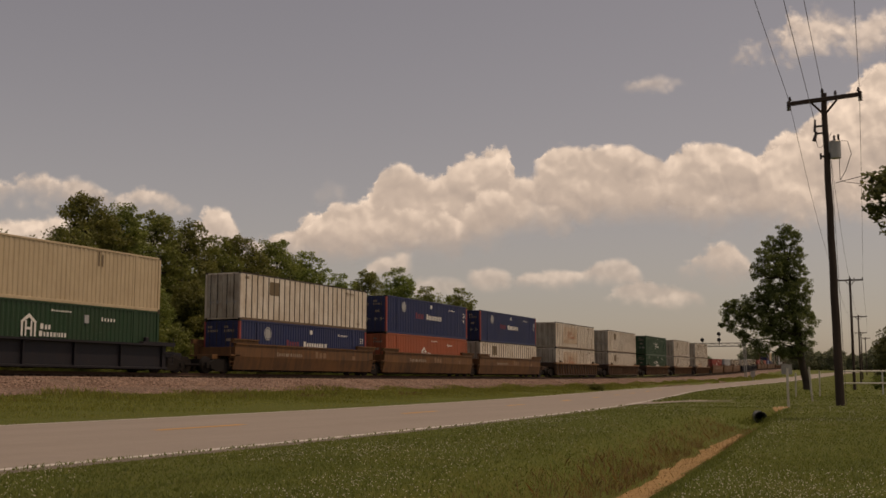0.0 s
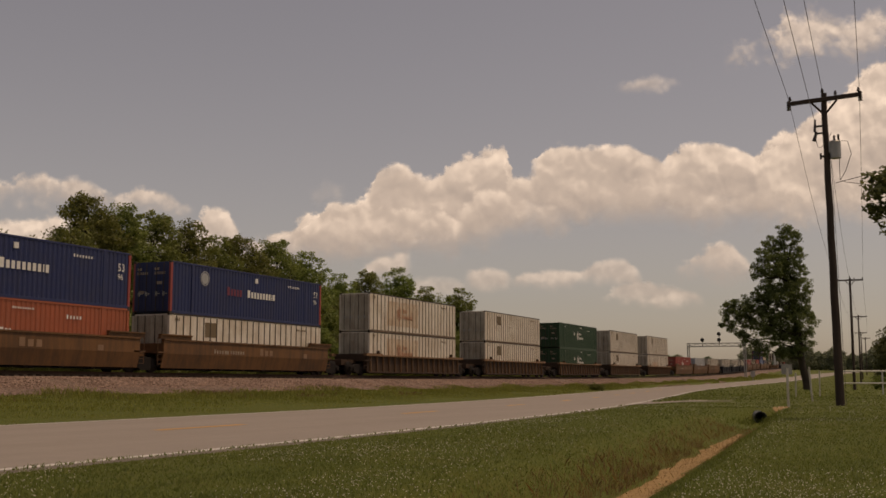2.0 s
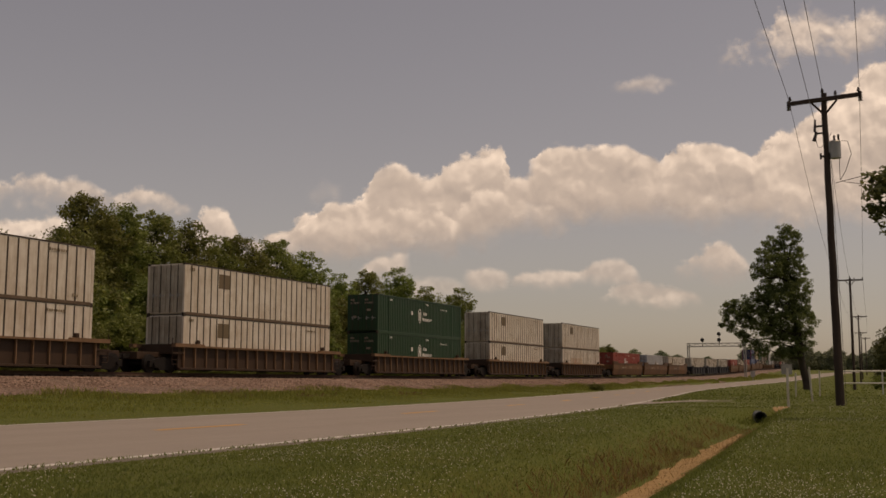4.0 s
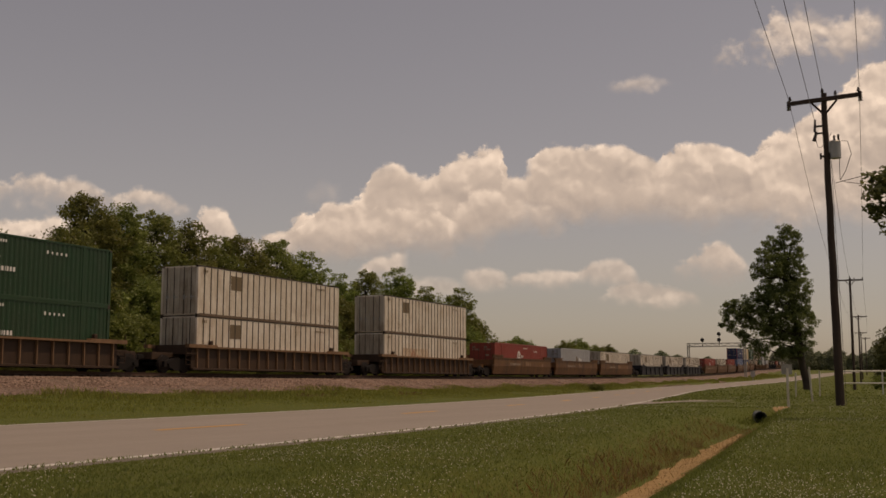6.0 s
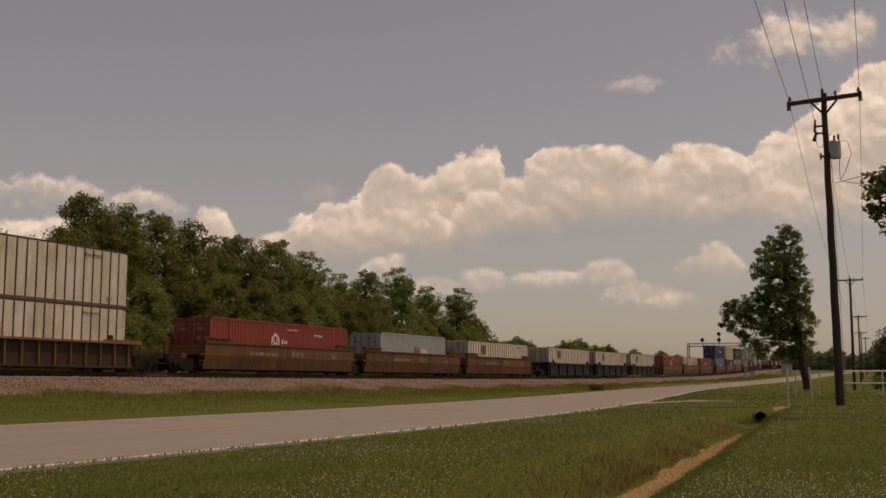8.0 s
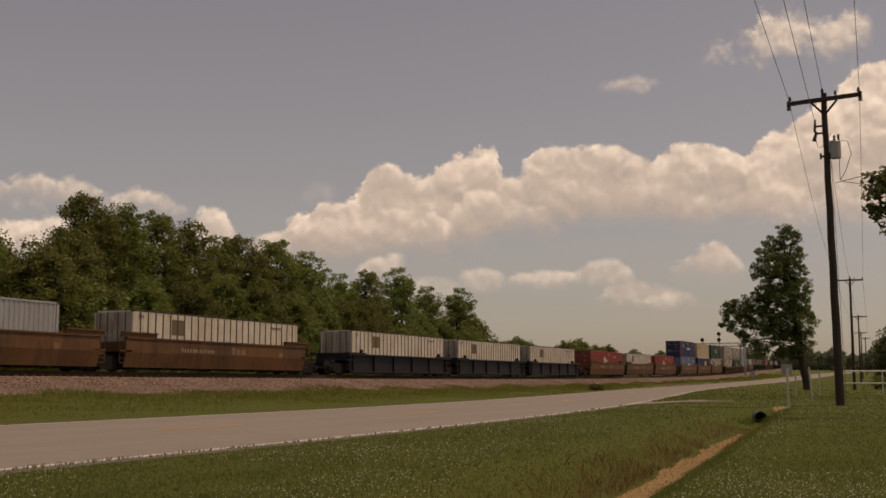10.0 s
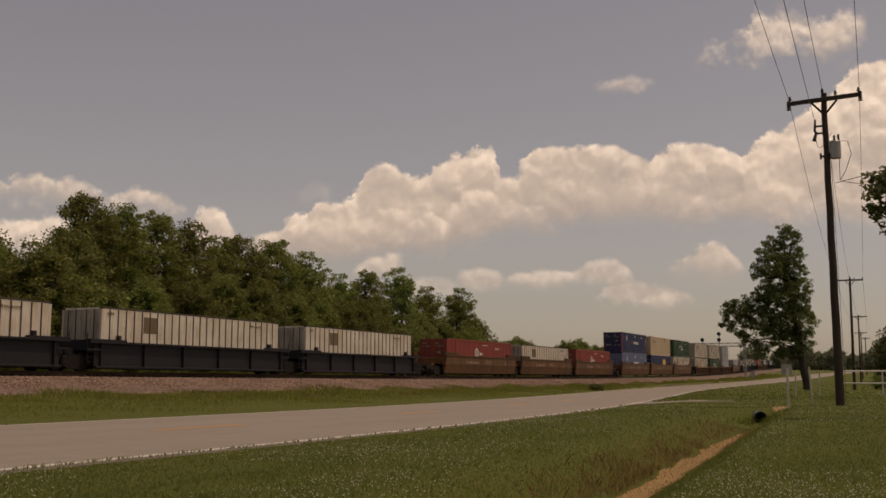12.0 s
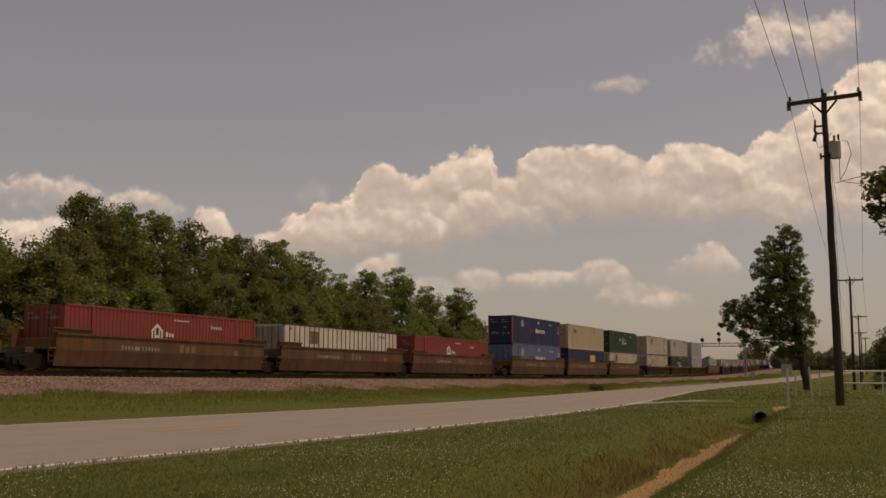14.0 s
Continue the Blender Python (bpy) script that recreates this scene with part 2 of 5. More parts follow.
def tube(bm, pts, radii, sides=8):
    """One skin along a run of points."""
    pts = [Vector(p) for p in pts]
    rings = []
    u = Vector((1, 0, 0)) if abs((pts[-1] - pts[0]).normalized().x) < 0.7 else Vector((0, 0, 1))
    for i, p in enumerate(pts):
        d = (pts[min(i + 1, len(pts) - 1)] - pts[max(i - 1, 0)]).normalized()
        u = (u - d * u.dot(d)).normalized()
        v = d.cross(u)
        rings.append([bm.verts.new(p + (u * math.cos(k * math.tau / sides) + v * math.sin(k * math.tau / sides)) * radii[i]) for k in range(sides)])
    for a, b in zip(rings, rings[1:]):
        for k in range(sides):
            j = (k + 1) % sides
            bm.faces.new((a[k], a[j], b[j], b[k]))
    bm.faces.new(rings[0][::-1])
    bm.faces.new(rings[-1])
    return bm


def rods(*lines, sides=8):
    bm = bmesh.new()
    for a, b, r in lines:
        rod(bm, a, b, r, sides=sides)
    return bm


def extrude_y(bm, profile, y0, y1):
    """A closed (x, z) profile, drawn anticlockwise as seen from -Y, pulled along Y."""
    a = [bm.verts.new((x, y0, z)) for x, z in profile]
    b = [bm.verts.new((x, y1, z)) for x, z in profile]
    for i in range(len(profile)):
        j = (i + 1) % len(profile)
        bm.faces.new((a[i], a[j], b[j], b[i]))
    bm.faces.new(a[::-1])
    bm.faces.new(b)
    bmesh.ops.recalc_face_normals(bm, faces=bm.faces[:])


def sheet(name, verts, faces, material, parent=None, kind="", smooth=False):
    me = bpy.data.meshes.new(name)
    me.from_pydata(verts, [], faces)
    me.materials.append(material)
    if smooth:
        for f in me.polygons:
            f.use_smooth = True
    ob = new(name, me)
    if parent is not None:
        ob.parent = parent
    return tagged(ob, kind=kind)


def empty(name, m=None):
    ob = new(name)
    ob.empty_display_size = 0.3
    if m is not None:
        ob.matrix_basis = m
    return ob


# ---- the lie of the land ----
def rise(y):
    yc = min(max(y, 40.0), 350.0)
    return 0.405 * ((yc - 40) / 100) ** 2 + 0.016 * min(max(y - 350, 0.0), 1200.0)


def bend(y):
    yc = min(max(y, 40.0), 350.0)
    return -1.434 * ((yc - 40) / 100) ** 2 - 0.0889 * max(y - 350, 0.0)


TRACK_X, RAIL_Z = -39.48, 1.48


def track_x(y):
    return TRACK_X + bend(y)


def road_x(y):
    return -12.7 - 19.5 * (1 - math.exp(-(max(y, 0.0) / 100) ** 2)) if y < 330 else -32.2 + 0.004 * (y - 330)


def ditch_x(y):
    return -2.15 - 0.085 * y


def step(a, b, v):
    t = min(max((v - a) / (b - a), 0.0), 1.0)
    return t * t * (3 - 2 * t)


ROAD_Z, ROAD_HALF = 0.02, 4.40


def height(x, y):
    """Ground height: camera lawn, ditch, road bank, grass slope, ballast bed and wood floor."""
    rx, tx = road_x(y), track_x(y)
    z = 0.02 + 0.13 * step(-4, 40, y)
    z += (ROAD_Z - 0.005 - z) * (1 - step(ROAD_HALF, ROAD_HALF + 2.5, x - rx)) if x > rx else ROAD_Z - 0.005 - z
    dx = abs(x - ditch_x(y))
    deep = step(1.5, 0.15, dx) if x < ditch_x(y) else step(1.0, 0.1, dx)
    z -= 0.42 * deep * (1 - step(33.2, 35.5, y))
    if x < rx - ROAD_HALF:
        span = max((rx - ROAD_HALF) - (tx + 6.2), 1.0)
        t = min(((rx - ROAD_HALF) - x) / span, 1.0)
        z = ROAD_Z - 0.005 + (0.47 - ROAD_Z) * (t ** 1.3)
    w = abs(x - tx)
    if w < 6.2:
        z = max(z, 0.42 + 0.62 * min((6.2 - w) / 3.6, 1.0))
    elif x < tx:
        z = 0.42 + 0.3 * step(6.2, 14, w)
    if x > 4:
        z += 0.10 * step(4, 25, x)
    z += 0.05 * (noise.noise(Vector((x * 0.25, y * 0.25, 3.1)))) * (1.0 if abs(x - rx) > ROAD_HALF + 0.6 else 0.0)
    return z + rise(y)


def build_ground():
    xs = [-2500, -1200, -600, -300, -160, -110, -85, -70, -60, -54]
    xs += [-50 + 0.5 * i for i in range(60)] + [-20 + 0.4 * i for i in range(26)] + [-9.6 + 0.2 * i for i in range(64)]
    xs += [3.4 + 0.8 * i for i in range(20)] + [22, 30, 42, 60, 90, 150, 300, 600, 1200, 2500]
    ys = [-400, -200, -100, -60, -40, -25, -15, -8] + [-4 + 0.4 * i for i in range(110)] + [40 + i for i in range(60)] + [100 + 2.5 * i for i in range(60)]
    ys += [250 + 8 * i for i in range(30)] + [500, 550, 600, 700, 850, 1000, 1300, 1700, 2200, 3000, 4500]
    nx = len(xs)
    verts = []
    for y in ys:
        follow = track_x(y) - TRACK_X
        for x in xs:
            # columns west of the road follow the curve of the line
            xx = x + follow * (1 - step(-30, -8, x))
            verts.append((xx, y, height(xx, y)))
    faces = [(j * nx + i, j * nx + i + 1, (j + 1) * nx + i + 1, (j + 1) * nx + i) for j in range(len(ys) - 1) for i in range(nx - 1)]
    tagged(sheet("ground", verts, faces, M_GROUND, kind="structure", smooth=True), "rough mown grass land with clover")


def ribbon(name, centre, half, lift, y0, y1, stepy, material, thick=0.0, z_of=None, parent=None, crown=0.0):
    """A strip of road or line that follows centre(y)."""
    verts, faces, rows, y = [], [], 0, y0
    while y < y1 + 1e-6:
        c = centre(y)
        e = 0.5
        d = Vector((centre(y + e) - centre(y - e), 2 * e)).normalized()
        for k in (-1, -0.5, 0, 0.5, 1):
            verts.append((c + k * half * d.y, y - k * half * d.x, z_of(y) + lift + crown * (1 - k * k)))
        if thick:
            for k in (1, -1):
                verts.append((c + k * (half + 0.02) * d.y, y - k * (half + 0.02) * d.x, z_of(y) + lift - thick))
        rows += 1
        y += stepy if y < 120 else stepy * 4
    w = 7 if thick else 5
    for j in range(rows - 1):
        for i in range(w if thick else w - 1):
            i2 = (i + 1) % w
            faces.append((j * w + i, j * w + i2, (j + 1) * w + i2, (j + 1) * w + i))
    return sheet(name, verts, faces, material, parent=parent, kind="structure" if parent is None else "")


def road_z(y):
    return ROAD_Z + rise(y)


def build_road():
    road = ribbon("road", road_x, ROAD_HALF, 0.02, -40, 900, 2.0, M_ROAD, thick=0.3, z_of=road_z)
    tagged(road, "sun-bleached two-lane asphalt road")
    for k in (-1, 1):
        tagged(ribbon("edge_line", lambda y: road_x(y) + k * 4.26, 0.08, 0.025, -30, 420, 1.0, M_LINEWHITE, z_of=road_z, parent=road), "worn white edge line")
    y = -32.5
    while y < 320:
        tagged(ribbon("centre_dash", road_x, 0.12, 0.025, y, y + 3.05, 0.61, M_LINEYELLOW, z_of=road_z, parent=road), "worn yellow centre dash")
        y += 12.2
    # gravel turn-out that leaves the road for the field entrance
    verts, faces = [], []
    for i in range(15):
        t = i / 14
        y = 44 + 8 * t
        for k in range(8):
            q = k / 7
            verts.append((road_x(y) + 4.3 + q * (0.2 + 4.0 * step(0.25, 0.6, t) * (1 - 0.35 * step(0.8, 1, t))), y))
    verts = [(x, y, max(height(x, y), ROAD_Z + rise(y) + 0.01) + 0.014) for x, y in verts]
    for j in range(14):
        for k in range(7):
            faces.append((j * 8 + k, j * 8 + k + 1, (j + 1) * 8 + k + 1, (j + 1) * 8 + k))
    tagged(sheet("turnout", verts, faces, M_ROAD, kind="structure"), "pale gravel field entrance beside the road")


def build_track():
    verts, faces, rows = [], [], 0
    prof = [(-6.4, 0.36), (-2.6, 1.1), (-1.4, 1.17), (0, 1.17), (1.4, 1.17), (2.6, 1.1), (3.5, 0.92), (4.6, 0.70), (5.6, 0.50), (6.5, 0.36)]
    y = -120.0
    while y < 900:
        for i, (w, z) in enumerate(prof):
            j = 0.0 if 1 < i < 5 else 0.10 * noise.noise(Vector((w * 0.9, y * 0.6, 0))) + 0.05 * noise.noise(Vector((w * 3, y * 2.3, 5)))
            # grass eats into the foot of the ballast by stretches
            wob = 1.5 * noise.noise(Vector((0, y * 0.07, 9))) + 1.3 * (1 - step(46, 56, y)) if i in (8, 9) else 0.0
            verts.append((track_x(y) + w + wob, y, z + 0.05 + j + rise(y) - (0.3 if i in (0, 9) else 0.12 if i == 8 and y > 100 else 0)))
        rows += 1
        y += 0.7 if y < 110 else (2.5 if y < 300 else 10)
    n = len(prof)
    for j in range(rows - 1):
        for i in range(n - 1):
            faces.append((j * n + i, j * n + i + 1, (j + 1) * n + i + 1, (j + 1) * n + i))
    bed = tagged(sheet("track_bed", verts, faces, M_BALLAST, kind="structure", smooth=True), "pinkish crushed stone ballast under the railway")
    for k in (-0.7525, 0.7525):
        rail_prof = [(-0.068, 0), (0.068, 0), (0.068, 0.02), (0.012, 0.04), (0.012, 0.13), (0.037, 0.145), (0.037, 0.176), (-0.037, 0.176), (-0.037, 0.145), (-0.012, 0.13), (-0.012, 0.04), (-0.068, 0.02)]
        verts, faces, rows, y = [], [], 0, -120.0
        while y < 900:
            verts += [(track_x(y) + k + a, y, RAIL_Z - 0.176 + b + rise(y)) for a, b in rail_prof]
            rows += 1
            y += 6.0
        m = len(rail_prof)
        for j in range(rows - 1):
            for i in range(m):
                i2 = (i + 1) % m
                faces.append((j * m + i, j * m + i2, (j + 1) * m + i2, (j + 1) * m + i))
        sheet("rail", verts, faces, M_RAIL, parent=bed)
    first = None
    for i in range(300):
        y = -20 + 0.55 * i
        m = pose(track_x(y), y, RAIL_Z - 0.176 - 0.09 + rise(y))
        if first is None:
            first = part("tie", boxes((-1.3, 1.3, -0.11, 0.11, -0.09, 0.085), bevel=0.012), M_TIE, bed)
            first.matrix_basis = m
        else:
            again(first, bed, m)


# ---- the train ----
LENGTH, WIDE, TALL = 16.15, 2.59, 2.895


def container_body(length, ribbed):
    """The box in one closed skin; pressed steel sides fold in and out along its length."""
    h, w = length / 2 - 0.05, WIDE / 2
    side = []
    if ribbed:
        pitch, depth, y, k = 0.30, 0.036, -h + 0.1, 0
        while y < h - 0.1:
            d = 0.012 + (depth if k % 2 else 0.0)
            side += [(w - d, y), (w - d, min(y + pitch * 0.36, h - 0.05))]
            y += pitch * 0.5
            k += 1
    else:
        side = [(w - 0.02, -h), (w - 0.02, h)]
    ring = side + [(-x, y) for x, y in reversed(side)]
    bm = bmesh.new()
    lo = [bm.verts.new((x, y, 0.05)) for x, y in ring]
    hi = [bm.verts.new((x, y, TALL - 0.03)) for x, y in ring]
    n = len(ring)
    for i in range(n):
        j = (i + 1) % n
        bm.faces.new((lo[i], lo[j], hi[j], hi[i]))
    bm.faces.new(lo[::-1])
    bm.faces.new(hi)
    return bm


def door_leaf():
    """A door of two flat plates with an upright seam, one folded sheet."""
    prof = [(-0.58, -0.03), (-0.05, -0.03), (-0.04, -0.005), (0.04, -0.005), (0.05, -0.03), (0.58, -0.03), (0.58, 0.03), (-0.58, 0.03)]
    bm = bmesh.new()
    a = [bm.verts.new((x, y, 0.14)) for x, y in prof]
    b = [bm.verts.new((x, y, TALL - 0.12)) for x, y in prof]
    for i in range(len(prof)):
        j = (i + 1) % len(prof)
        bm.faces.new((a[i], a[j], b[j], b[i]))
    bm.faces.new(a[::-1])
    bm.faces.new(b)
    bmesh.ops.recalc_face_normals(bm, faces=bm.faces[:])
    return bm


SHARED = {}


def shared(key, maker):
    """One mesh for alike parts: the first call builds it, the rest take it over."""
    if key not in SHARED:
        SHARED[key] = maker()
    return SHARED[key]


def mesh_of(bm, material):
    me = bpy.data.meshes.new("part")
    bm.normal_update()
    bm.to_mesh(me)
    bm.free()
    me.materials.append(material)
    return me


def piece(name, key, maker, material, parent, m=None, label=""):
    me = shared((key, material.name), lambda: mesh_of(maker(), material))
    ob = new(name, me)
    ob.parent = parent
    if m is not None:
        ob.matrix_basis = m
    if name in ("lettering", "emblem"):
        ob["kind"] = "stuff"
    return tagged(ob, label)


def door_bars():
    """Small stencilled data on a door, as plain bars."""
    return boxes(*[(-0.42 + 0.13 * i, -0.34 + 0.13 * i, -0.037, -0.03, 0.0, 0.15) for i in range(6)], (-0.42, -0.12, -0.037, -0.03, 0.24, 0.38))


def house_mark():
    """A gabled shape with slots, standing in for a painted emblem."""
    bm = bmesh.new()
    for y0, y1, z0, z1 in ((-0.46, -0.34, 0, 0.66), (-0.22, -0.12, 0, 0.72), (0.12, 0.22, 0, 0.72), (0.34, 0.46, 0, 0.66), (-0.12, 0.12, 0.30, 0.42)):
        box(bm, 0, 0.008, y0, y1, z0, z1)
    roof = [bm.verts.new((0.006, y, z)) for y, z in ((-0.52, 0.66), (-0.30, 0.66), (0, 0.86), (0.30, 0.66), (0.52, 0.66), (0, 1.06))]
    for f in ((0, 1, 2, 5), (2, 3, 4, 5)):
        bm.faces.new([roof[k] for k in f])
    return bm


def hexagon_mark():
    bm = bmesh.new()
    pts = ((-0.32, 0.3), (0, 0), (0.32, 0.3), (0.32, 0.95), (0, 1.25), (-0.32, 0.95))
    ring = [((0.006, y, z), (0.006, y * 0.82, 0.62 + (z - 0.62) * 0.86)) for y, z in pts]
    for i in range(6):
        a, b = ring[i], ring[(i + 1) % 6]
        bm.faces.new([bm.verts.new(p) for p in (a[0], b[0], b[1], a[1])])
    for d in ((-0.17, -0.05, 0.28, 0.97), (0.05, 0.17, 0.28, 0.97), (-0.05, 0.05, 0.56, 0.70)):
        box(bm, 0, 0.007, *d)
    return bm


def word_bars(widths, h, gap):
    """Unreadable or brand lettering as plain strokes of its size."""
    bm = bmesh.new()
    y = 0.0
    for i, w in enumerate(widths):
        box(bm, 0, 0.006, y, y + w * 0.82, 0, h if i == 0 else h * 0.8)
        y += w + gap
    return bm


def disc_mark():
    bm = bmesh.new()
    for r0, r1 in ((0.36, 0.42), (0.0, 0.32)):
        ring0 = [bm.verts.new((0.006, r0 * math.cos(i * math.tau / 20), r0 * math.sin(i * math.tau / 20))) for i in range(20)] if r0 else None
        ring1 = [bm.verts.new((0.006, r1 * math.cos(i * math.tau / 20), r1 * math.sin(i * math.tau / 20))) for i in range(20)]
        if ring0:
            for i in range(20):
                j = (i + 1) % 20
                bm.faces.new((ring1[i], ring1[j], ring0[j], ring0[i]))
        else:
            bm.faces.new(ring1)
    return bm


def text_mesh(words, size, material):
    cu = bpy.data.curves.new("writing", "FONT")
    cu.body, cu.size, cu.extrude = words, size, 0.002
    tmp = bpy.data.objects.new("writing", cu)
    scene.collection.objects.link(tmp)
    me = bpy.data.meshes.new_from_object(tmp.evaluated_get(bpy.context.evaluated_depsgraph_get()))
    bpy.data.objects.remove(tmp)
    me.materials.clear()
    me.materials.append(material)
    return me


def writing(words, size, material, parent, m):
    me = shared((words, size, material.name), lambda: text_mesh(words, size, material))
    ob = new("lettering", me)
    ob.parent = parent
    ob.matrix_basis = m @ pose(0, 0, 0, 90, 0, 90)
    return ob


def container(paint, kind, marks=(), length=LENGTH, label="", edge=None):
    """kind: 'posted' (flat panels between upright posts) or 'pressed' (corrugated steel)."""
    ob = empty("shipping_container")
    h, w = length / 2, WIDE / 2
    ribbed = kind == "pressed"
    frame_paint = M_SILL if kind == "posted" else paint
    piece("body", ("body", length, ribbed), lambda: container_body(length, ribbed), paint, ob)
    edge_paint = edge or (paint if ribbed else M_WHITE)
    for sx in (-1, 1):
        for sy in (-1, 1):
            piece("corner_post", "corner_post", lambda: boxes((-0.075, 0.075, -0.09, 0.09, 0, TALL), bevel=0.012), edge_paint, ob, pose(sx * (w - 0.073), sy * (h - 0.09), 0))
            for z in (0.0, TALL - 0.118):
                piece("corner_casting", "corner_casting", lambda: boxes((-0.084, 0.084, -0.092, 0.092, 0, 0.118), bevel=0.01), M_POST, ob, pose(sx * (w - 0.08), sy * (h - 0.088), z))
        piece("top_rail", ("top_rail", length, ribbed), lambda: boxes((-0.05, 0.05, -h + 0.16, h - 0.16, 0, 0.10 if ribbed else 0.07), bevel=0.012), paint if ribbed else M_POST, ob, pose(sx * (w - 0.048), 0, TALL - (0.1 if ribbed else 0.07)))
        piece("bottom_rail", ("bottom_rail", length), lambda: boxes((-0.05, 0.05, -h + 0.16, h - 0.16, 0, 0.15), bevel=0.012), frame_paint, ob, pose(sx * (w - 0.05), 0, 0.0))
        if kind == "posted":
            count = 25
            for i in range(count):
                y = -h + (i + 1) * length / (count + 1)
                piece("post", "side_post", lambda: boxes((-0.016, 0.016, -0.042, 0.042, 0.15, TALL - 0.10), bevel=0.006), M_POST, ob, pose(sx * (w - 0.012), y, 0))
        elif length > 13:
            for sy in (-1, 1):
                piece("lift_post", "lift_post", lambda: boxes((-0.03, 0.03, -0.10, 0.10, 0.05, TALL - 0.02), bevel=0.01), paint, ob, pose(sx * (w - 0.018), sy * 6.1, 0))
    # the door end looks back down the line
    for sx in (-1, 1):
        door = piece("door", "door", door_leaf, M_DOORGREY if kind == "posted" else paint, ob, pose(sx * 0.595, -h + 0.03, 0))
        if ribbed:
            # door marks take the duller white, toned down for the shaded end
            piece("lettering", "doormark", lambda: door_bars(), M_STENCIL, door, pose(0, 0, 2.15))
            piece("lettering", "doorplate", lambda: boxes((-0.28, 0.1, -0.036, -0.03, 0, 0.16)), M_STENCIL, door, pose(0, 0, 1.35 + 0.25 * sx))
        for k in (-0.25, 0.25):
            piece("lock_rod", "lock_rod", lambda: rods(((0, -0.075, 0.1), (0, -0.075, TALL - 0.1), 0.022)), M_POST, door, pose(k, 0, 0))
            piece("rod_handle", "rod_handle", lambda: boxes((-0.02, 0.26, -0.10, -0.07, 1.05, 1.10), (-0.05, 0.05, -0.09, -0.03, 0.95, 1.2)), M_GALV, door, pose(k, 0, 0))
    side = w + 0.004
    for mark in marks:
        what, y, z = mark[:3]
        lift = 0.0 if what == 'patch' else 0.016 if kind == 'posted' else 0.0
        at = pose(side + lift, y, z)
        if what == "house":
            piece("emblem", "house", house_mark, mark[3], ob, at)
            piece("lettering", "hubword", lambda: word_bars((0.24, 0.17, 0.17), 0.26, 0.05), mark[3], ob, pose(side + lift, y + 0.72, z + 0.36))
            piece("lettering", "grpword", lambda: word_bars((0.24, 0.14, 0.17, 0.17, 0.17, 0.06, 0.12, 0.15, 0.15), 0.26, 0.05), mark[3], ob, pose(side + lift, y + 0.66, z + 0.02))
        elif what == "hex":
            piece("emblem", "hex", hexagon_mark, mark[3], ob, at)
            piece("lettering", "hubword", lambda: word_bars((0.26, 0.2, 0.2), 0.33, 0.06), mark[3], ob, pose(side + lift, y + 0.72, z + 0.72))
            piece("lettering", "grpword", lambda: word_bars((0.28, 0.18, 0.2, 0.2, 0.2, 0.08, 0.18, 0.16), 0.33, 0.06), mark[3], ob, pose(side + lift, y + 0.56, z + 0.26))
        elif what == "disc":
            piece("emblem", "disc", disc_mark, mark[3], ob, at)
        elif what == "bars":
            widths, tall, gap = mark[4:7]
            piece("lettering", ("bars", widths, tall, gap), lambda: word_bars(widths, tall, gap), mark[3], ob, at)
        elif what == "patch":
            dy, dz = mark[4:6]
            piece("decal", ("patch", dy, dz), lambda: boxes((-0.03, -0.012 if dy > 0.5 else 0.014 + (0.006 if dy < 0.5 else 0.0), 0, dy, 0, dz)), mark[3], ob, at)
        elif what == "text":
            writing(mark[4], mark[5], mark[3], ob, at)
    return tagged(ob, label, "container", "containers on the train")


# --- well cars ---
WHEEL_R = 0.485


def truck(parent, y):
    t = piece("truck", "truck", lambda: truck_frame(), M_RUNNING, parent, pose(0, y, 0))
    wheels = []
    for yy in (-0.89, 0.89):
        wheels.append(piece("wheelset", "wheelset", wheelset, M_STEEL, t, pose(0, yy, WHEEL_R)))
    return wheels


def truck_frame():
    bm = bmesh.new()
    for s in (-1, 1):
        x = s * 1.02
        prof = [(-1.25, 0.30), (-1.05, 0.30), (-0.55, 0.24), (-0.4, 0.12), (0.4, 0.12), (0.55, 0.24), (1.05, 0.30), (1.25, 0.30), (1.25, 0.62), (0.95, 0.66), (0.4, 0.80), (-0.4, 0.80), (-0.95, 0.66), (-1.25, 0.62)]
        a = [bm.verts.new((x - 0.09, p, q)) for p, q in prof]
        b = [bm.verts.new((x + 0.09, p, q)) for p, q in prof]
        for i in range(len(prof)):
            j = (i + 1) % len(prof)
            bm.faces.new((a[i], a[j], b[j], b[i]))
        bm.faces.new(a[::-1])
        bm.faces.new(b)
        for yy in (-0.89, 0.89):
            rod(bm, (x + s * 0.05, yy, 0.46), (x + s * 0.2, yy, 0.46), 0.13, sides=10)
        for k in (-0.16, 0.0, 0.16):
            rod(bm, (x, k, 0.22), (x, k, 0.62), 0.07, sides=8)
    box(bm, -1.0, 1.0, -0.22, 0.22, 0.42, 0.85)
    bmesh.ops.recalc_face_normals(bm, faces=bm.faces[:])
    return bm


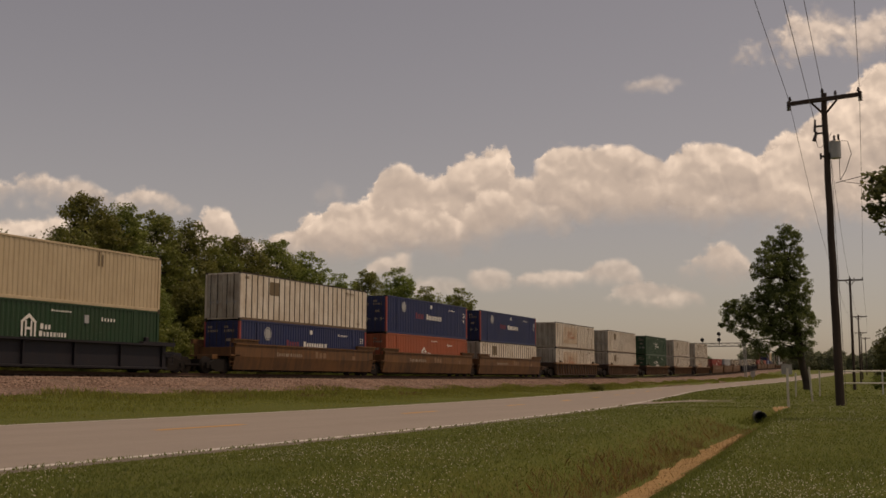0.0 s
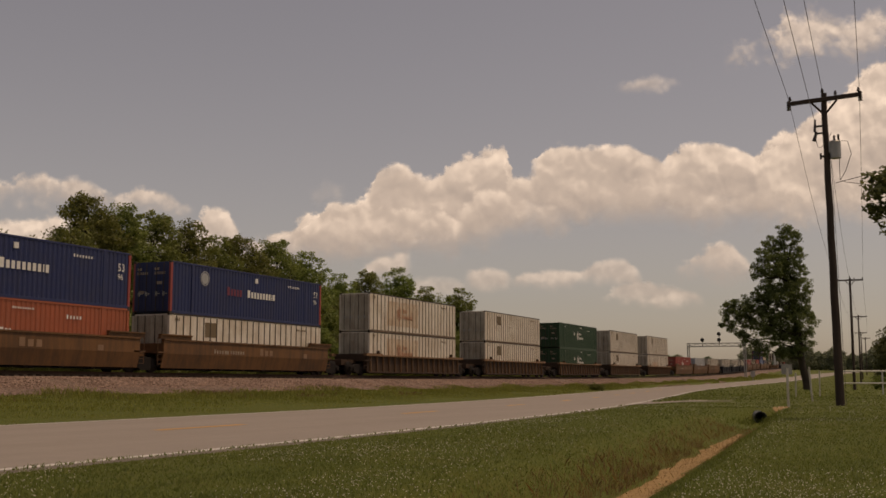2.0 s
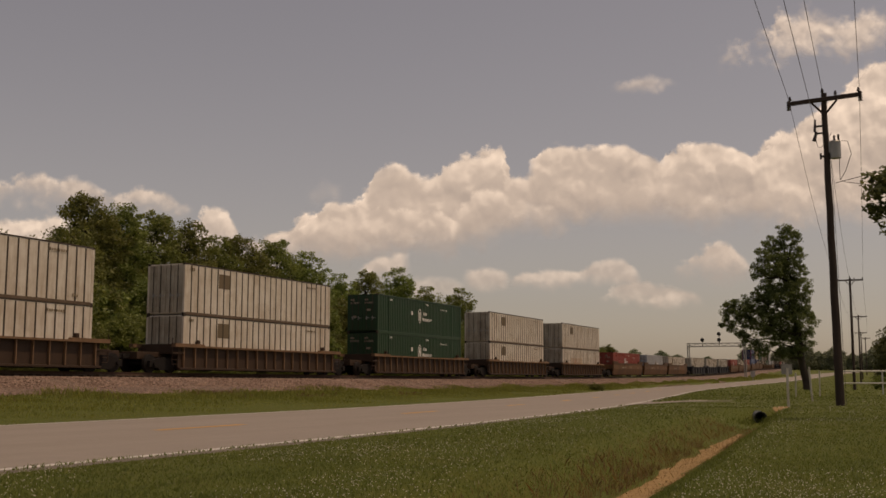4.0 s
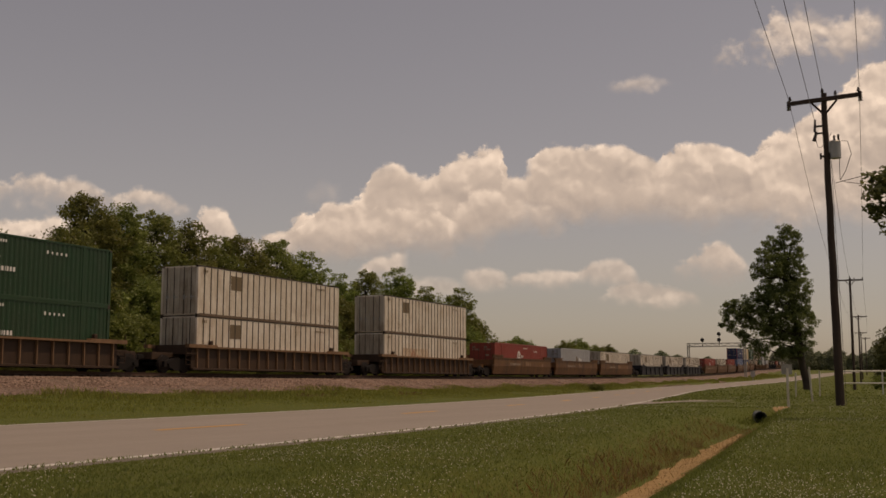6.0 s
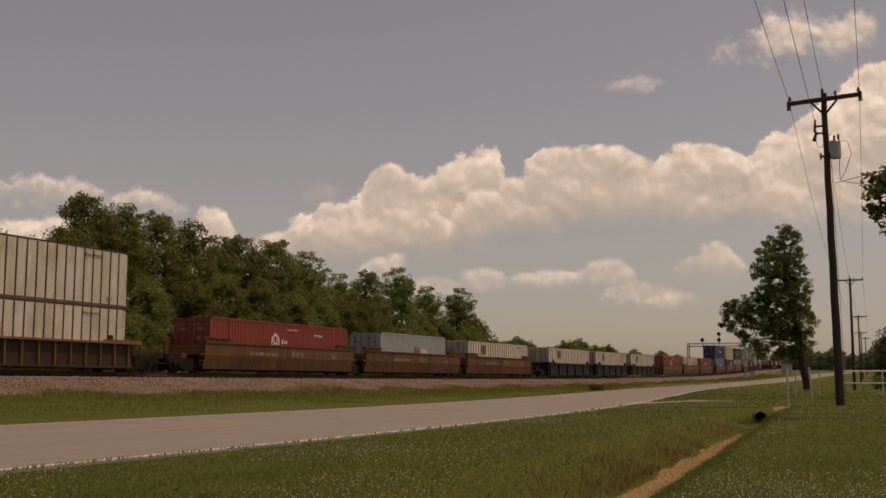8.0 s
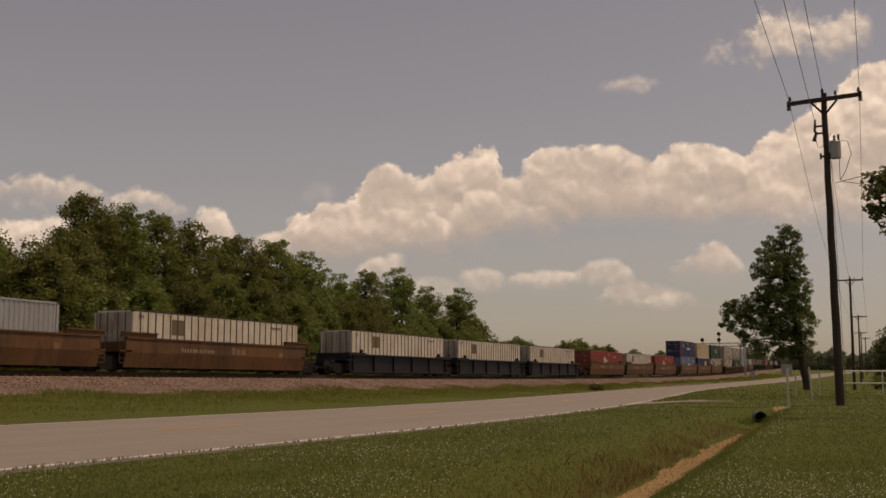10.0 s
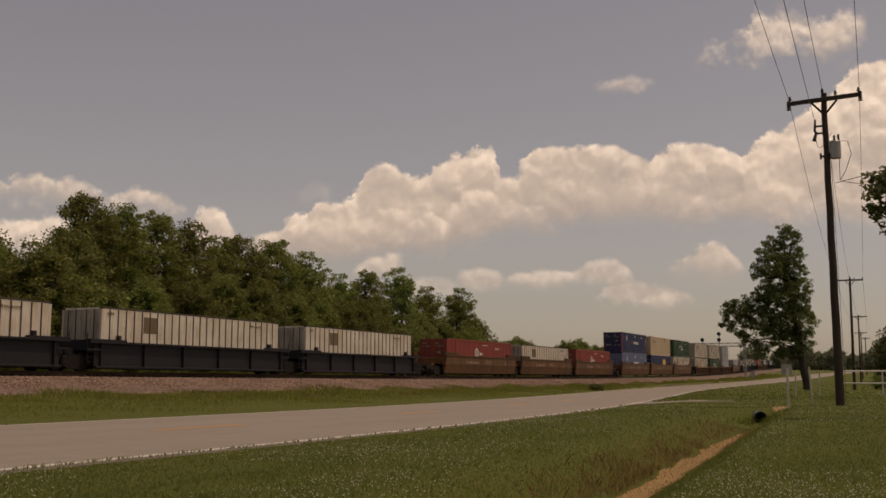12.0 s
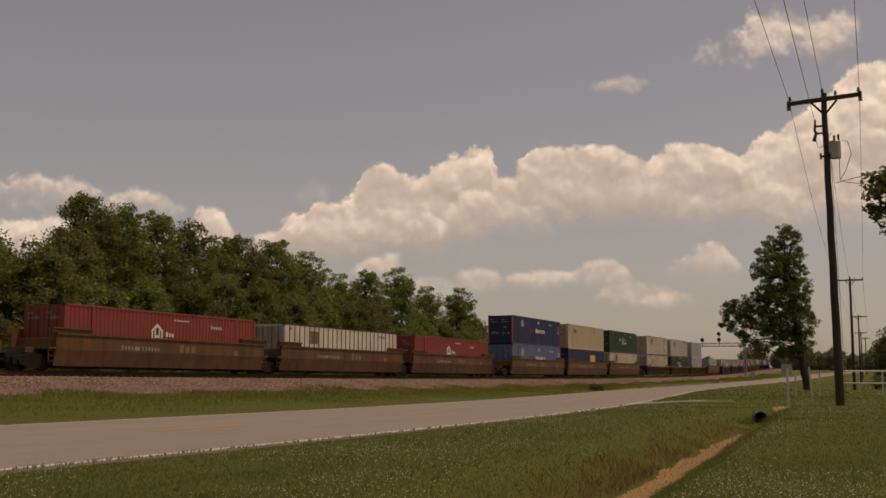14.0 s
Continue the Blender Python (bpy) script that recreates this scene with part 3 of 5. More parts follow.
def wheelset():
    bm = bmesh.new()
    rod(bm, (-1.0, 0, 0), (1.0, 0, 0), 0.085, sides=10)
    for s in (-1, 1):
        rod(bm, (s * 0.70, 0, 0), (s * 0.83, 0, 0), WHEEL_R, sides=22)
        rod(bm, (s * 0.665, 0, 0), (s * 0.70, 0, 0), WHEEL_R + 0.028, sides=22)
        rod(bm, (s * 0.83, 0, 0), (s * 0.85, 0, 0), 0.38, sides=22)
        for i in range(4):
            a = i * math.pi / 2
            box(bm, min(s * 0.85, s * 0.862), max(s * 0.85, s * 0.862), 0.2 * math.cos(a) - 0.045, 0.2 * math.cos(a) + 0.045, 0.2 * math.sin(a) - 0.045, 0.2 * math.sin(a) + 0.045)
    return bm


def side_smooth(s):
    bm = bmesh.new()
    prof = [(1.30, 0.24), (1.33, 0.24), (1.50, 1.02), (1.50, 1.73), (1.56, 1.73), (1.56, 1.81), (1.36, 1.81), (1.36, 0.86)]
    extrude_y(bm, [(s * x, z) for x, z in prof], -8.75, 8.75)
    return bm


def side_riser(s):
    """The raised stretch of wall at a well's end, with its turned-out lip."""
    bm = bmesh.new()
    prof = [(1.36, 1.812), (1.52, 1.812), (1.52, 2.0), (1.60, 2.0), (1.60, 2.07), (1.36, 2.07)]
    extrude_y(bm, [(s * x, z) for x, z in prof], -1.35, 1.35)
    return bm


def side_ribbed(s, tall=1.42):
    bm = bmesh.new()
    prof = [(1.31, 0.18), (1.52, 0.18), (1.52, 0.27), (1.37, 0.29), (1.37, tall), (1.31, tall)]
    extrude_y(bm, [(s * x, z) for x, z in prof], -8.6, 8.6)
    return bm


def top_chord(s, z):
    lo, hi = (s * 1.31, s * 1.60) if s > 0 else (s * 1.60, s * 1.31)
    bm = bmesh.new()
    prof = [(-9.1, 0), (9.1, 0), (9.1, 0.2), (6.5, 0.2), (6.45, 0.1), (-6.45, 0.1), (-6.5, 0.2), (-9.1, 0.2)]
    a = [bm.verts.new((lo, y, z + q)) for y, q in prof]
    b = [bm.verts.new((hi, y, z + q)) for y, q in prof]
    for i in range(8):
        j = (i + 1) % 8
        bm.faces.new((a[i], a[j], b[j], b[i]))
    bm.faces.new(a[::-1])
    bm.faces.new(b)
    bmesh.ops.recalc_face_normals(bm, faces=bm.faces[:])
    return bm


def end_deck(sy, half):
    """The stepped platform over a truck, from the well's end wall to the car's end."""
    y0, y1 = (8.25, half) if sy > 0 else (-half, -8.25)
    a, b = min(y0, y1), max(y0, y1)
    inner = 8.25 * sy
    bm = boxes((-1.36, 1.36, min(inner, inner + sy * 0.16), max(inner, inner + sy * 0.16), 0.28, 1.6),
               (-0.55, 0.55, a, b, 0.72, 1.12), bevel=0.015)
    for s in (-1, 1):
        box(bm, min(s * 0.56, s * 1.5), max(s * 0.56, s * 1.5), min(inner, inner + sy * 0.95), max(inner, inner + sy * 0.95), 1.04, 1.12)
        rod(bm, (s * 1.42, inner + sy * 0.9, 0.5), (s * 1.42, inner + sy * 0.9, 1.9), 0.022, sides=6)
    for i in range(3):
        box(bm, 1.38, 1.44, min(inner + sy * 0.5, inner + sy * 0.9), max(inner + sy * 0.5, inner + sy * 0.9), 0.45 + 0.25 * i, 0.48 + 0.25 * i)
    return bm


def guide(sx, sy):
    y = sy * 6.9
    return boxes((min(sx * 1.32, sx * 1.52), max(sx * 1.32, sx * 1.52), y - 0.12, y + 0.12, 1.60, 1.84), bevel=0.03)


WHEELS, SPUN = [], 44


def well_car(style, half, last, label):
    """One well of the train: side walls, floor, end platforms and running gear, on the rail top at z = 0."""
    car = empty("well_car")
    paint = {"smooth": M_CARBROWN, "ribbed": M_CARRUST_SHADED, "dark": M_CARBLACK}[style]
    for s in (-1, 1):
        if style == "smooth":
            side = piece("side_wall", ("smooth", s), lambda: side_smooth(s), paint, car)
            for sy in (-1, 1):
                piece("end_riser", ("riser", s), lambda: side_riser(s), paint, side, pose(0, sy * 7.7, 0))
        else:
            side = piece("side_wall", ("ribbed", s), lambda: side_ribbed(s), paint, car)
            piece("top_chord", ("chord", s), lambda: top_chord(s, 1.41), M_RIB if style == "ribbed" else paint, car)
            n = 17 if style == "ribbed" else 6
            for i in range(n):
                y = -8.2 + 16.4 * i / (n - 1)
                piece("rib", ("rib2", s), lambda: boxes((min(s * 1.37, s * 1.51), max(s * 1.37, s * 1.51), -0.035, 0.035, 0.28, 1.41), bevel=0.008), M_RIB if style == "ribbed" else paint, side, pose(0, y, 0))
            for sy in (-1, 1):
                piece("container_guide", ("guide", s, sy), lambda: guide(s, sy), paint, car)
    piece("floor", "wellfloor", lambda: boxes((-1.3, 1.3, -8.25, 8.25, 0.24, 0.32), *[(-1.3, 1.3, -7.8 + 2.2 * i, -7.5 + 2.2 * i, 0.16, 0.238) for i in range(8)]), M_RUNNING, car)
    for sy in (-1, 1):
        piece("end_platform", ("deck", sy, half), lambda: end_deck(sy, half), paint, car)
    piece("brake_pipe", "pipe", lambda: rods(((1.2, -8.4, 0.16), (1.2, 8.4, 0.16), 0.03), sides=6), M_RUNNING, car)
    ends = (-half,) if half < 10 else (-9.35, 9.35)
    if half < 10 and last:
        ends = (-half, half)
    for y in ends:
        WHEELS.extend(truck(car, y))
    if half > 10:
        for sy in (-1, 1):
            piece("coupler", ("coupler", sy), lambda: boxes((-0.09, 0.09, min(sy * 11.0, sy * 11.66), max(sy * 11.0, sy * 11.66), 0.74, 0.98), (-0.16, 0.16, min(sy * 11.35, sy * 11.64), max(sy * 11.35, sy * 11.64), 0.72, 1.0), bevel=0.03), M_RUNNING, car)
    # stencilled initials and number, as plain strokes
    if style == "smooth":
        piece("lettering", "carnumber", lambda: word_bars((0.16, 0.16, 0.16, 0.16, 0.5, 0.16, 0.16, 0.16, 0.16, 0.16, 0.16), 0.24, 0.09), M_STENCIL, car, pose(1.502, -4.2, 1.12))
        piece("lettering", "carmark", lambda: word_bars((0.42, 0.42, 0.42), 0.42, 0.1), M_FADEMARK, car, pose(1.502, 0.5, 1.1))
        piece("reflector", "carplate", lambda: boxes((-0.01, 0.006, 0, 0.4, 0, 0.28)), M_FADEMARK, car, pose(1.502, 5.6, 1.05))
    return tagged(car, label, "train car", "well cars of the train")


H_WHITE = ("house", -1.2, 0.95, M_DECAL)
NUMBER = ("bars", 3.6, 2.15, M_DECAL, (0.12, 0.12, 0.12, 0.12, 0.12), 0.2, 0.1)
TOPLINE = ("bars", 0.2, 2.45, M_DECAL, (0.1,) * 9, 0.1, 0.05)
STACK = (("disc", -5.0, 2.15, M_GREY), ("bars", -2.8, 1.35, M_DULLRED, (0.3, 0.2, 0.25, 0.2, 0.25), 0.5, 0.08),
         ("bars", -0.7, 1.35, M_DECAL, (0.32, 0.25, 0.25, 0.25, 0.25, 0.25, 0.25, 0.25, 0.1, 0.25), 0.46, 0.07),
         ("bars", 3.9, 2.3, M_DECAL, (0.1,) * 7, 0.16, 0.1), ("patch", 0.1, 2.3, M_DECAL, 0.28, 0.28),
         ("text", 7.05, 1.9, M_DECAL, "53", 0.55), ("text", 7.05, 1.45, M_DECAL, "96", 0.42))
SMALLS = (("bars", 5.0, 2.45, M_PATCH, (0.1,) * 8, 0.14, 0.05), ("bars", 6.6, 0.35, M_PATCH, (0.1,) * 3, 0.14, 0.05), ("bars", -7.6, 2.5, M_PATCH, (0.1,) * 3, 0.2, 0.05))
DARKPATCH = (("patch", -4.85, 1.68, M_PATCH, 1.15, 0.85),) + SMALLS
STAINED = (("patch", -5.2, 0.55, M_STAIN, 5.6, 1.9), ("hex", -3.2, 0.9, M_FADEDRED)) + SMALLS
FADED = (("patch", -5.0, 0.5, M_STAIN, 5.0, 1.3), ("house", -3.0, 0.62, M_FADEDRED)) + SMALLS
GREENMARKS = (("hex", -0.6, 0.95, M_DECAL), ("patch", -2.2, 1.6, M_DECAL, 0.26, 0.3), ("bars", 3.6, 2.25, M_DECAL, (0.12,) * 5, 0.16, 0.18), ("bars", 0.6, 2.5, M_DECAL, (0.1,) * 4, 0.16, 0.05), ("bars", -6.0, 2.5, M_DECAL, (0.1,) * 3, 0.14, 0.05))

CARGO = {
    "white": lambda: container(M_WHITE, "posted", DARKPATCH, label="white container with dark side posts and a brown decal patch"),
    "stain": lambda: container(M_WHITE, "posted", STAINED, label="white container with side posts and a faded red emblem"),
    "faded": lambda: container(M_WHITE, "posted", FADED, label="white container with side posts and a rust-stained emblem"),
    "blue": lambda: container(M_BLUE, "pressed", STACK, label="navy blue corrugated container with pale lettering", edge=M_REDDECAL),
    "paleblue": lambda: container(M_PALEBLUE, "pressed", STACK, label="faded blue-grey corrugated steel container"),
    "orange": lambda: container(M_ORANGE, "pressed", (H_WHITE, NUMBER, TOPLINE), label="orange corrugated container with white house emblem"),
    "red": lambda: container(M_RED, "pressed", (("house", -1.2, 1.20, M_DECAL), NUMBER, TOPLINE), label="red corrugated container with white house emblem"),
    "green": lambda: container(M_GREEN, "pressed", GREENMARKS, label="dark green corrugated container with white hexagon emblem"),
    "greenlow": lambda: container(M_GREEN, "pressed", (("house", -1.2, 1.22, M_DECAL), ("patch", 2.4, 2.0, M_GREY, 0.3, 0.4), NUMBER, TOPLINE), label="dark green corrugated container with white house emblem"),
    "cream": lambda: container(M_CREAM, "pressed", (("bars", 3.2, 2.0, M_PATCH, (0.14, 0.14), 0.75, 0.12), ("bars", -5.6, 1.9, M_PATCH, (0.3, 0.3, 0.3), 0.5, 0.08)), label="cream corrugated steel container"),
    "navy": lambda: container(M_BLUE, "pressed", (("patch", 1.5, 1.2, M_YELLOW, 2.2, 1.1),), label="navy blue corrugated container with a yellow square"),
    "grey": lambda: container(M_GREY, "pressed", (("bars", 0.0, 1.3, M_PATCH, (0.4, 0.4), 0.7, 0.1), ("bars", 1.3, 1.3, M_DECAL, (0.3, 0.3, 0.3), 0.55, 0.1)), length=12.19, label="pale grey forty-foot corrugated container"),
}

# middle of each well at 7 s, style, lower and upper container
CONSIST = [
    (-120.0, "dark", "greenlow", "cream"),
    (-96.4, "smooth", "blue", "white"), (-77.0, "smooth", "orange", "blue"), (-57.6, "smooth", "white", "blue"),
    (-34.3, "ribbed", "stain", "stain"), (-10.95, "ribbed", "white", "white"), (12.4, "ribbed", "green", "green"),
    (35.7, "ribbed", "white", "white"), (59.0, "ribbed", "faded", "white"),
    (82.4, "smooth", "red", ""), (101.8, "smooth", "grey", ""), (121.2, "smooth", "white", ""),
    (144.8, "dark", "white", ""), (164.35, "dark", "white", ""), (183.9, "dark", "white", ""),
    (207.3, "smooth", "red", ""), (226.8, "smooth", "white", ""), (246.3, "smooth", "red", ""),
    (269.3, "smooth", "paleblue", "blue"), (288.6, "smooth", "navy", "cream"), (307.9, "smooth", "white", "green"),
    (331.4, "ribbed", "stain", "white"), (351.1, "ribbed", "green", "white"), (370.6, "ribbed", "grey", "grey"),
    (393.5, "smooth", "grey", ""), (416.0, "dark", "white", ""), (435.5, "dark", "white", ""), (455.0, "dark", "white", ""),
    (478.5, "ribbed", "red", ""), (498.0, "ribbed", "white", ""), (517.5, "ribbed", "grey", ""),
    (541.0, "dark", "white", ""), (560.5, "dark", "grey", ""), (580.0, "dark", "white", ""),
]
SINGLES = range(4, 9)
MOVERS = []


def build_train():
    made = {}
    for i, (s, style, low, high) in enumerate(CONSIST):
        single = i in SINGLES or i == 0
        half = 11.0 if single else 9.72
        last = not single and i + 1 < len(CONSIST) and CONSIST[i + 1][0] - s > 21
        label = {"smooth": "brown smooth-sided double-stack well car", "ribbed": "rusty ribbed-sided double-stack well car", "dark": "black-painted double-stack well car"}[style]
        car = well_car(style, half, last, label)
        MOVERS.append((car, s, 0.0))
        for cargo, z in ((low, 0.36), (high, 0.36 + TALL)):
            if not cargo:
                continue
            if cargo in made:
                box_ob = copy_thing(made[cargo], Matrix())
            else:
                box_ob = made[cargo] = CARGO[cargo]()
            MOVERS.append((box_ob, s, z))


SPEED = 22.727


def rail_pose(y, z):
    """A place on the line: on the rail top, turned along the curve."""
    e = 6.0
    turn = math.degrees(math.atan2(-(bend(y + e) - bend(y - e)), 2 * e))
    tilt = math.degrees(math.atan2(rise(y + e) - rise(y - e), 2 * e))
    return pose(track_x(y), y, RAIL_Z + rise(y), 0, 0, turn) @ pose(0, 0, 0, tilt, 0, 0) @ pose(0, 0, z)


def motions():
    """All that moves: the train along the line, its wheels, the drifting clouds."""
    for ob, s, z in MOVERS:
        walk(ob, [(t, rail_pose(s - SPEED * (t - 7) - 0.002 * (t - 7) ** 2, z)) for t in range(15)])
    turn = math.degrees(SPEED / WHEEL_R) / FPS
    for ob in WHEELS[:SPUN]:
        y = ob.location.y
        walk(ob, [(f / FPS, pose(0, y, WHEEL_R, (turn * f) % 360, 0, 0)) for f in range(14 * FPS + 1)])
    for ob, start, end in DRIFT:
        walk(ob, [(0, start), (14, end)])


# ---- clouds, far behind everything ----
DRIFT = []
CLOUD_FAR = 3600.0
VIEW_TURN = pose(0, 0, 0, 0, 0, YAW)


def curve_node(n, l, x, pts, x0, x1, y0, y1):
    c = n.new("ShaderNodeFloatCurve")
    cm = c.mapping
    cm.use_clip = False
    line = cm.curves[0]
    norm = [((px - x0) / (x1 - x0), (py - y0) / (y1 - y0)) for px, py in pts]
    line.points[0].location, line.points[1].location = norm[0], norm[-1]
    for q in norm[1:-1]:
        line.points.new(*q)
    cm.update()
    l.new(maths(n, l, "DIVIDE", maths(n, l, "SUBTRACT", x, x0), x1 - x0), c.inputs["Value"])
    return maths(n, l, "ADD", maths(n, l, "MULTIPLY", c.outputs[0], y1 - y0), y0)


def billow(n, l, vec, warp, scale):
    """Cauliflower lumps: rounded cells, pushed about by noise."""
    add = n.new("ShaderNodeVectorMath")
    add.operation = "MULTIPLY_ADD"
    l.new(warp, add.inputs[0])
    add.inputs[1].default_value = (0.35, 0.35, 0.35)
    l.new(vec, add.inputs[2])
    out = None
    for k, w in ((0.75, 0.52), (1.7, 0.33), (4.0, 0.15)):
        v = n.new("ShaderNodeTexVoronoi")
        v.feature = "SMOOTH_F1"
        v.inputs["Scale"].default_value = scale * k
        v.inputs["Smoothness"].default_value = 0.35
        l.new(add.outputs[0], v.inputs["Vector"])
        term = maths(n, l, "MULTIPLY", maths(n, l, "SUBTRACT", 0.75, v.outputs["Distance"]), w)
        out = term if out is None else maths(n, l, "ADD", out, term)
    return out


def smooth(n, l, v, a, b):
    mr = n.new("ShaderNodeMapRange")
    mr.interpolation_type = "SMOOTHSTEP"
    mr.inputs["From Min"].default_value, mr.inputs["From Max"].default_value = a, b
    l.new(v, mr.inputs["Value"])
    return mr.outputs["Result"]


def cloud_material(name, top, bottom, rough, edge, strength, seed, gloom, soft):
    m = bpy.data.materials.new(name)
    m.use_nodes = True
    n, l = m.node_tree.nodes, m.node_tree.links
    n.clear()
    co = n.new("ShaderNodeTexCoord").outputs["Object"]
    sep = n.new("ShaderNodeSeparateXYZ")
    l.new(co, sep.inputs[0])
    x, y = sep.outputs[0], sep.outputs[1]
    shift = n.new("ShaderNodeVectorMath")
    shift.inputs[1].default_value = (seed * 7.3, seed * 3.1, seed)
    l.new(co, shift.inputs[0])
    wn_ = n.new("ShaderNodeTexNoise")
    wn_.inputs["Scale"].default_value, wn_.inputs["Detail"].default_value = 2.2, 7
    l.new(shift.outputs[0], wn_.inputs["Vector"])
    warp = wn_.outputs["Color"]
    towards = n.new("ShaderNodeVectorMath")
    towards.inputs[1].default_value = (0.05, 0.16, 0)
    l.new(shift.outputs[0], towards.inputs[0])
    b0 = billow(n, l, shift.outputs[0], warp, 1.5)
    b1 = billow(n, l, towards.outputs[0], warp, 1.5)
    fine = noise_tex(n, l, shift.outputs[0], 5.5, 8, 0.62)
    x0, x1 = min(top[0][0], bottom[0][0]), max(top[-1][0], bottom[-1][0])
    ys = [p[1] for p in top + bottom]
    y0, y1 = min(ys), max(ys)
    wob = maths(n, l, "ADD", x, maths(n, l, "MULTIPLY", maths(n, l, "SUBTRACT", fine, 0.5), 0.35))
    t = curve_node(n, l, wob, top, x0, x1, y0, y1)
    b = curve_node(n, l, wob, bottom, x0, x1, y0, y1)
    rag = maths(n, l, "ADD", maths(n, l, "MULTIPLY", maths(n, l, "SUBTRACT", b0, 0.33), rough), maths(n, l, "MULTIPLY", maths(n, l, "SUBTRACT", fine, 0.52), rough * 0.7))
    above = maths(n, l, "ADD", maths(n, l, "SUBTRACT", t, y), rag)
    below = maths(n, l, "ADD", maths(n, l, "SUBTRACT", y, b), maths(n, l, "MULTIPLY", rag, 1.6))
    ends = maths(n, l, "MULTIPLY", smooth(n, l, maths(n, l, "SUBTRACT", x, x0), 0.02, 0.25), smooth(n, l, maths(n, l, "SUBTRACT", x1, x), 0.02, 0.25))
    alpha = maths(n, l, "MULTIPLY", smooth(n, l, above, 0.0, edge), smooth(n, l, below, -soft, soft * 0.67))
    alpha = maths(n, l, "MULTIPLY", maths(n, l, "MULTIPLY", alpha, ends), strength)
    depth = maths(n, l, "DIVIDE", above, maths(n, l, "MAXIMUM", maths(n, l, "SUBTRACT", t, b), 0.2))
    lit = maths(n, l, "ADD", maths(n, l, "MULTIPLY", maths(n, l, "SUBTRACT", b0, b1), 1.65), maths(n, l, "SUBTRACT", 0.78, maths(n, l, "MULTIPLY", depth, gloom)))
    lit = maths(n, l, "ADD", lit, maths(n, l, "MULTIPLY", maths(n, l, "SUBTRACT", fine, 0.5), 0.35))
    col = ramp(n, l, lit, [(0.0, (0.48, 0.47, 0.46)), (0.45, (0.61, 0.59, 0.56)), (0.78, (0.83, 0.80, 0.745)), (1.0, (1.0, 0.965, 0.89))])
    em = n.new("ShaderNodeEmission")
    em.inputs["Strength"].default_value = CLOUD_LIGHT
    l.new(col, em.inputs["Color"])
    tr = n.new("ShaderNodeBsdfTransparent")
    ms = n.new("ShaderNodeMixShader")
    l.new(alpha, ms.inputs[0])
    l.new(tr.outputs[0], ms.inputs[1])
    l.new(em.outputs[0], ms.inputs[2])
    out = n.new("ShaderNodeOutputMaterial")
    l.new(ms.outputs[0], out.inputs["Surface"])
    return m


CLOUD_LIGHT = 0.94


def cloud(label, top, bottom, drift, far, rough=0.5, edge=0.16, strength=1.0, seed=1.0, gloom=0.68, soft=0.42):
    """A bank of cloud on a distant sheet; drift is how far it slides in the clip, in the sheet's units."""
    xs = [p[0] for p in top + bottom]
    ys = [p[1] for p in top + bottom]
    x0, x1, y0, y1 = min(xs) - 0.1, max(xs) + 0.1, min(ys) - 0.7, max(ys) + 0.7
    ob = sheet("cloud_backdrop", [(x0, y0, 0), (x1, y0, 0), (x1, y1, 0), (x0, y1, 0)], [(0, 1, 2, 3)], cloud_material("cloud", top, bottom, rough, edge, strength, seed, gloom, soft), kind="structure")
    k = far / 19.226
    ob.scale = (k, k, k)
    at = lambda d: Matrix.Translation(EYE) @ VIEW_TURN @ pose(d * k, far, 0, 90, 0, 0)
    DRIFT.append((ob, at(-drift / 2), at(drift / 2)))
    ob.visible_shadow = False
    return tagged(ob, label)


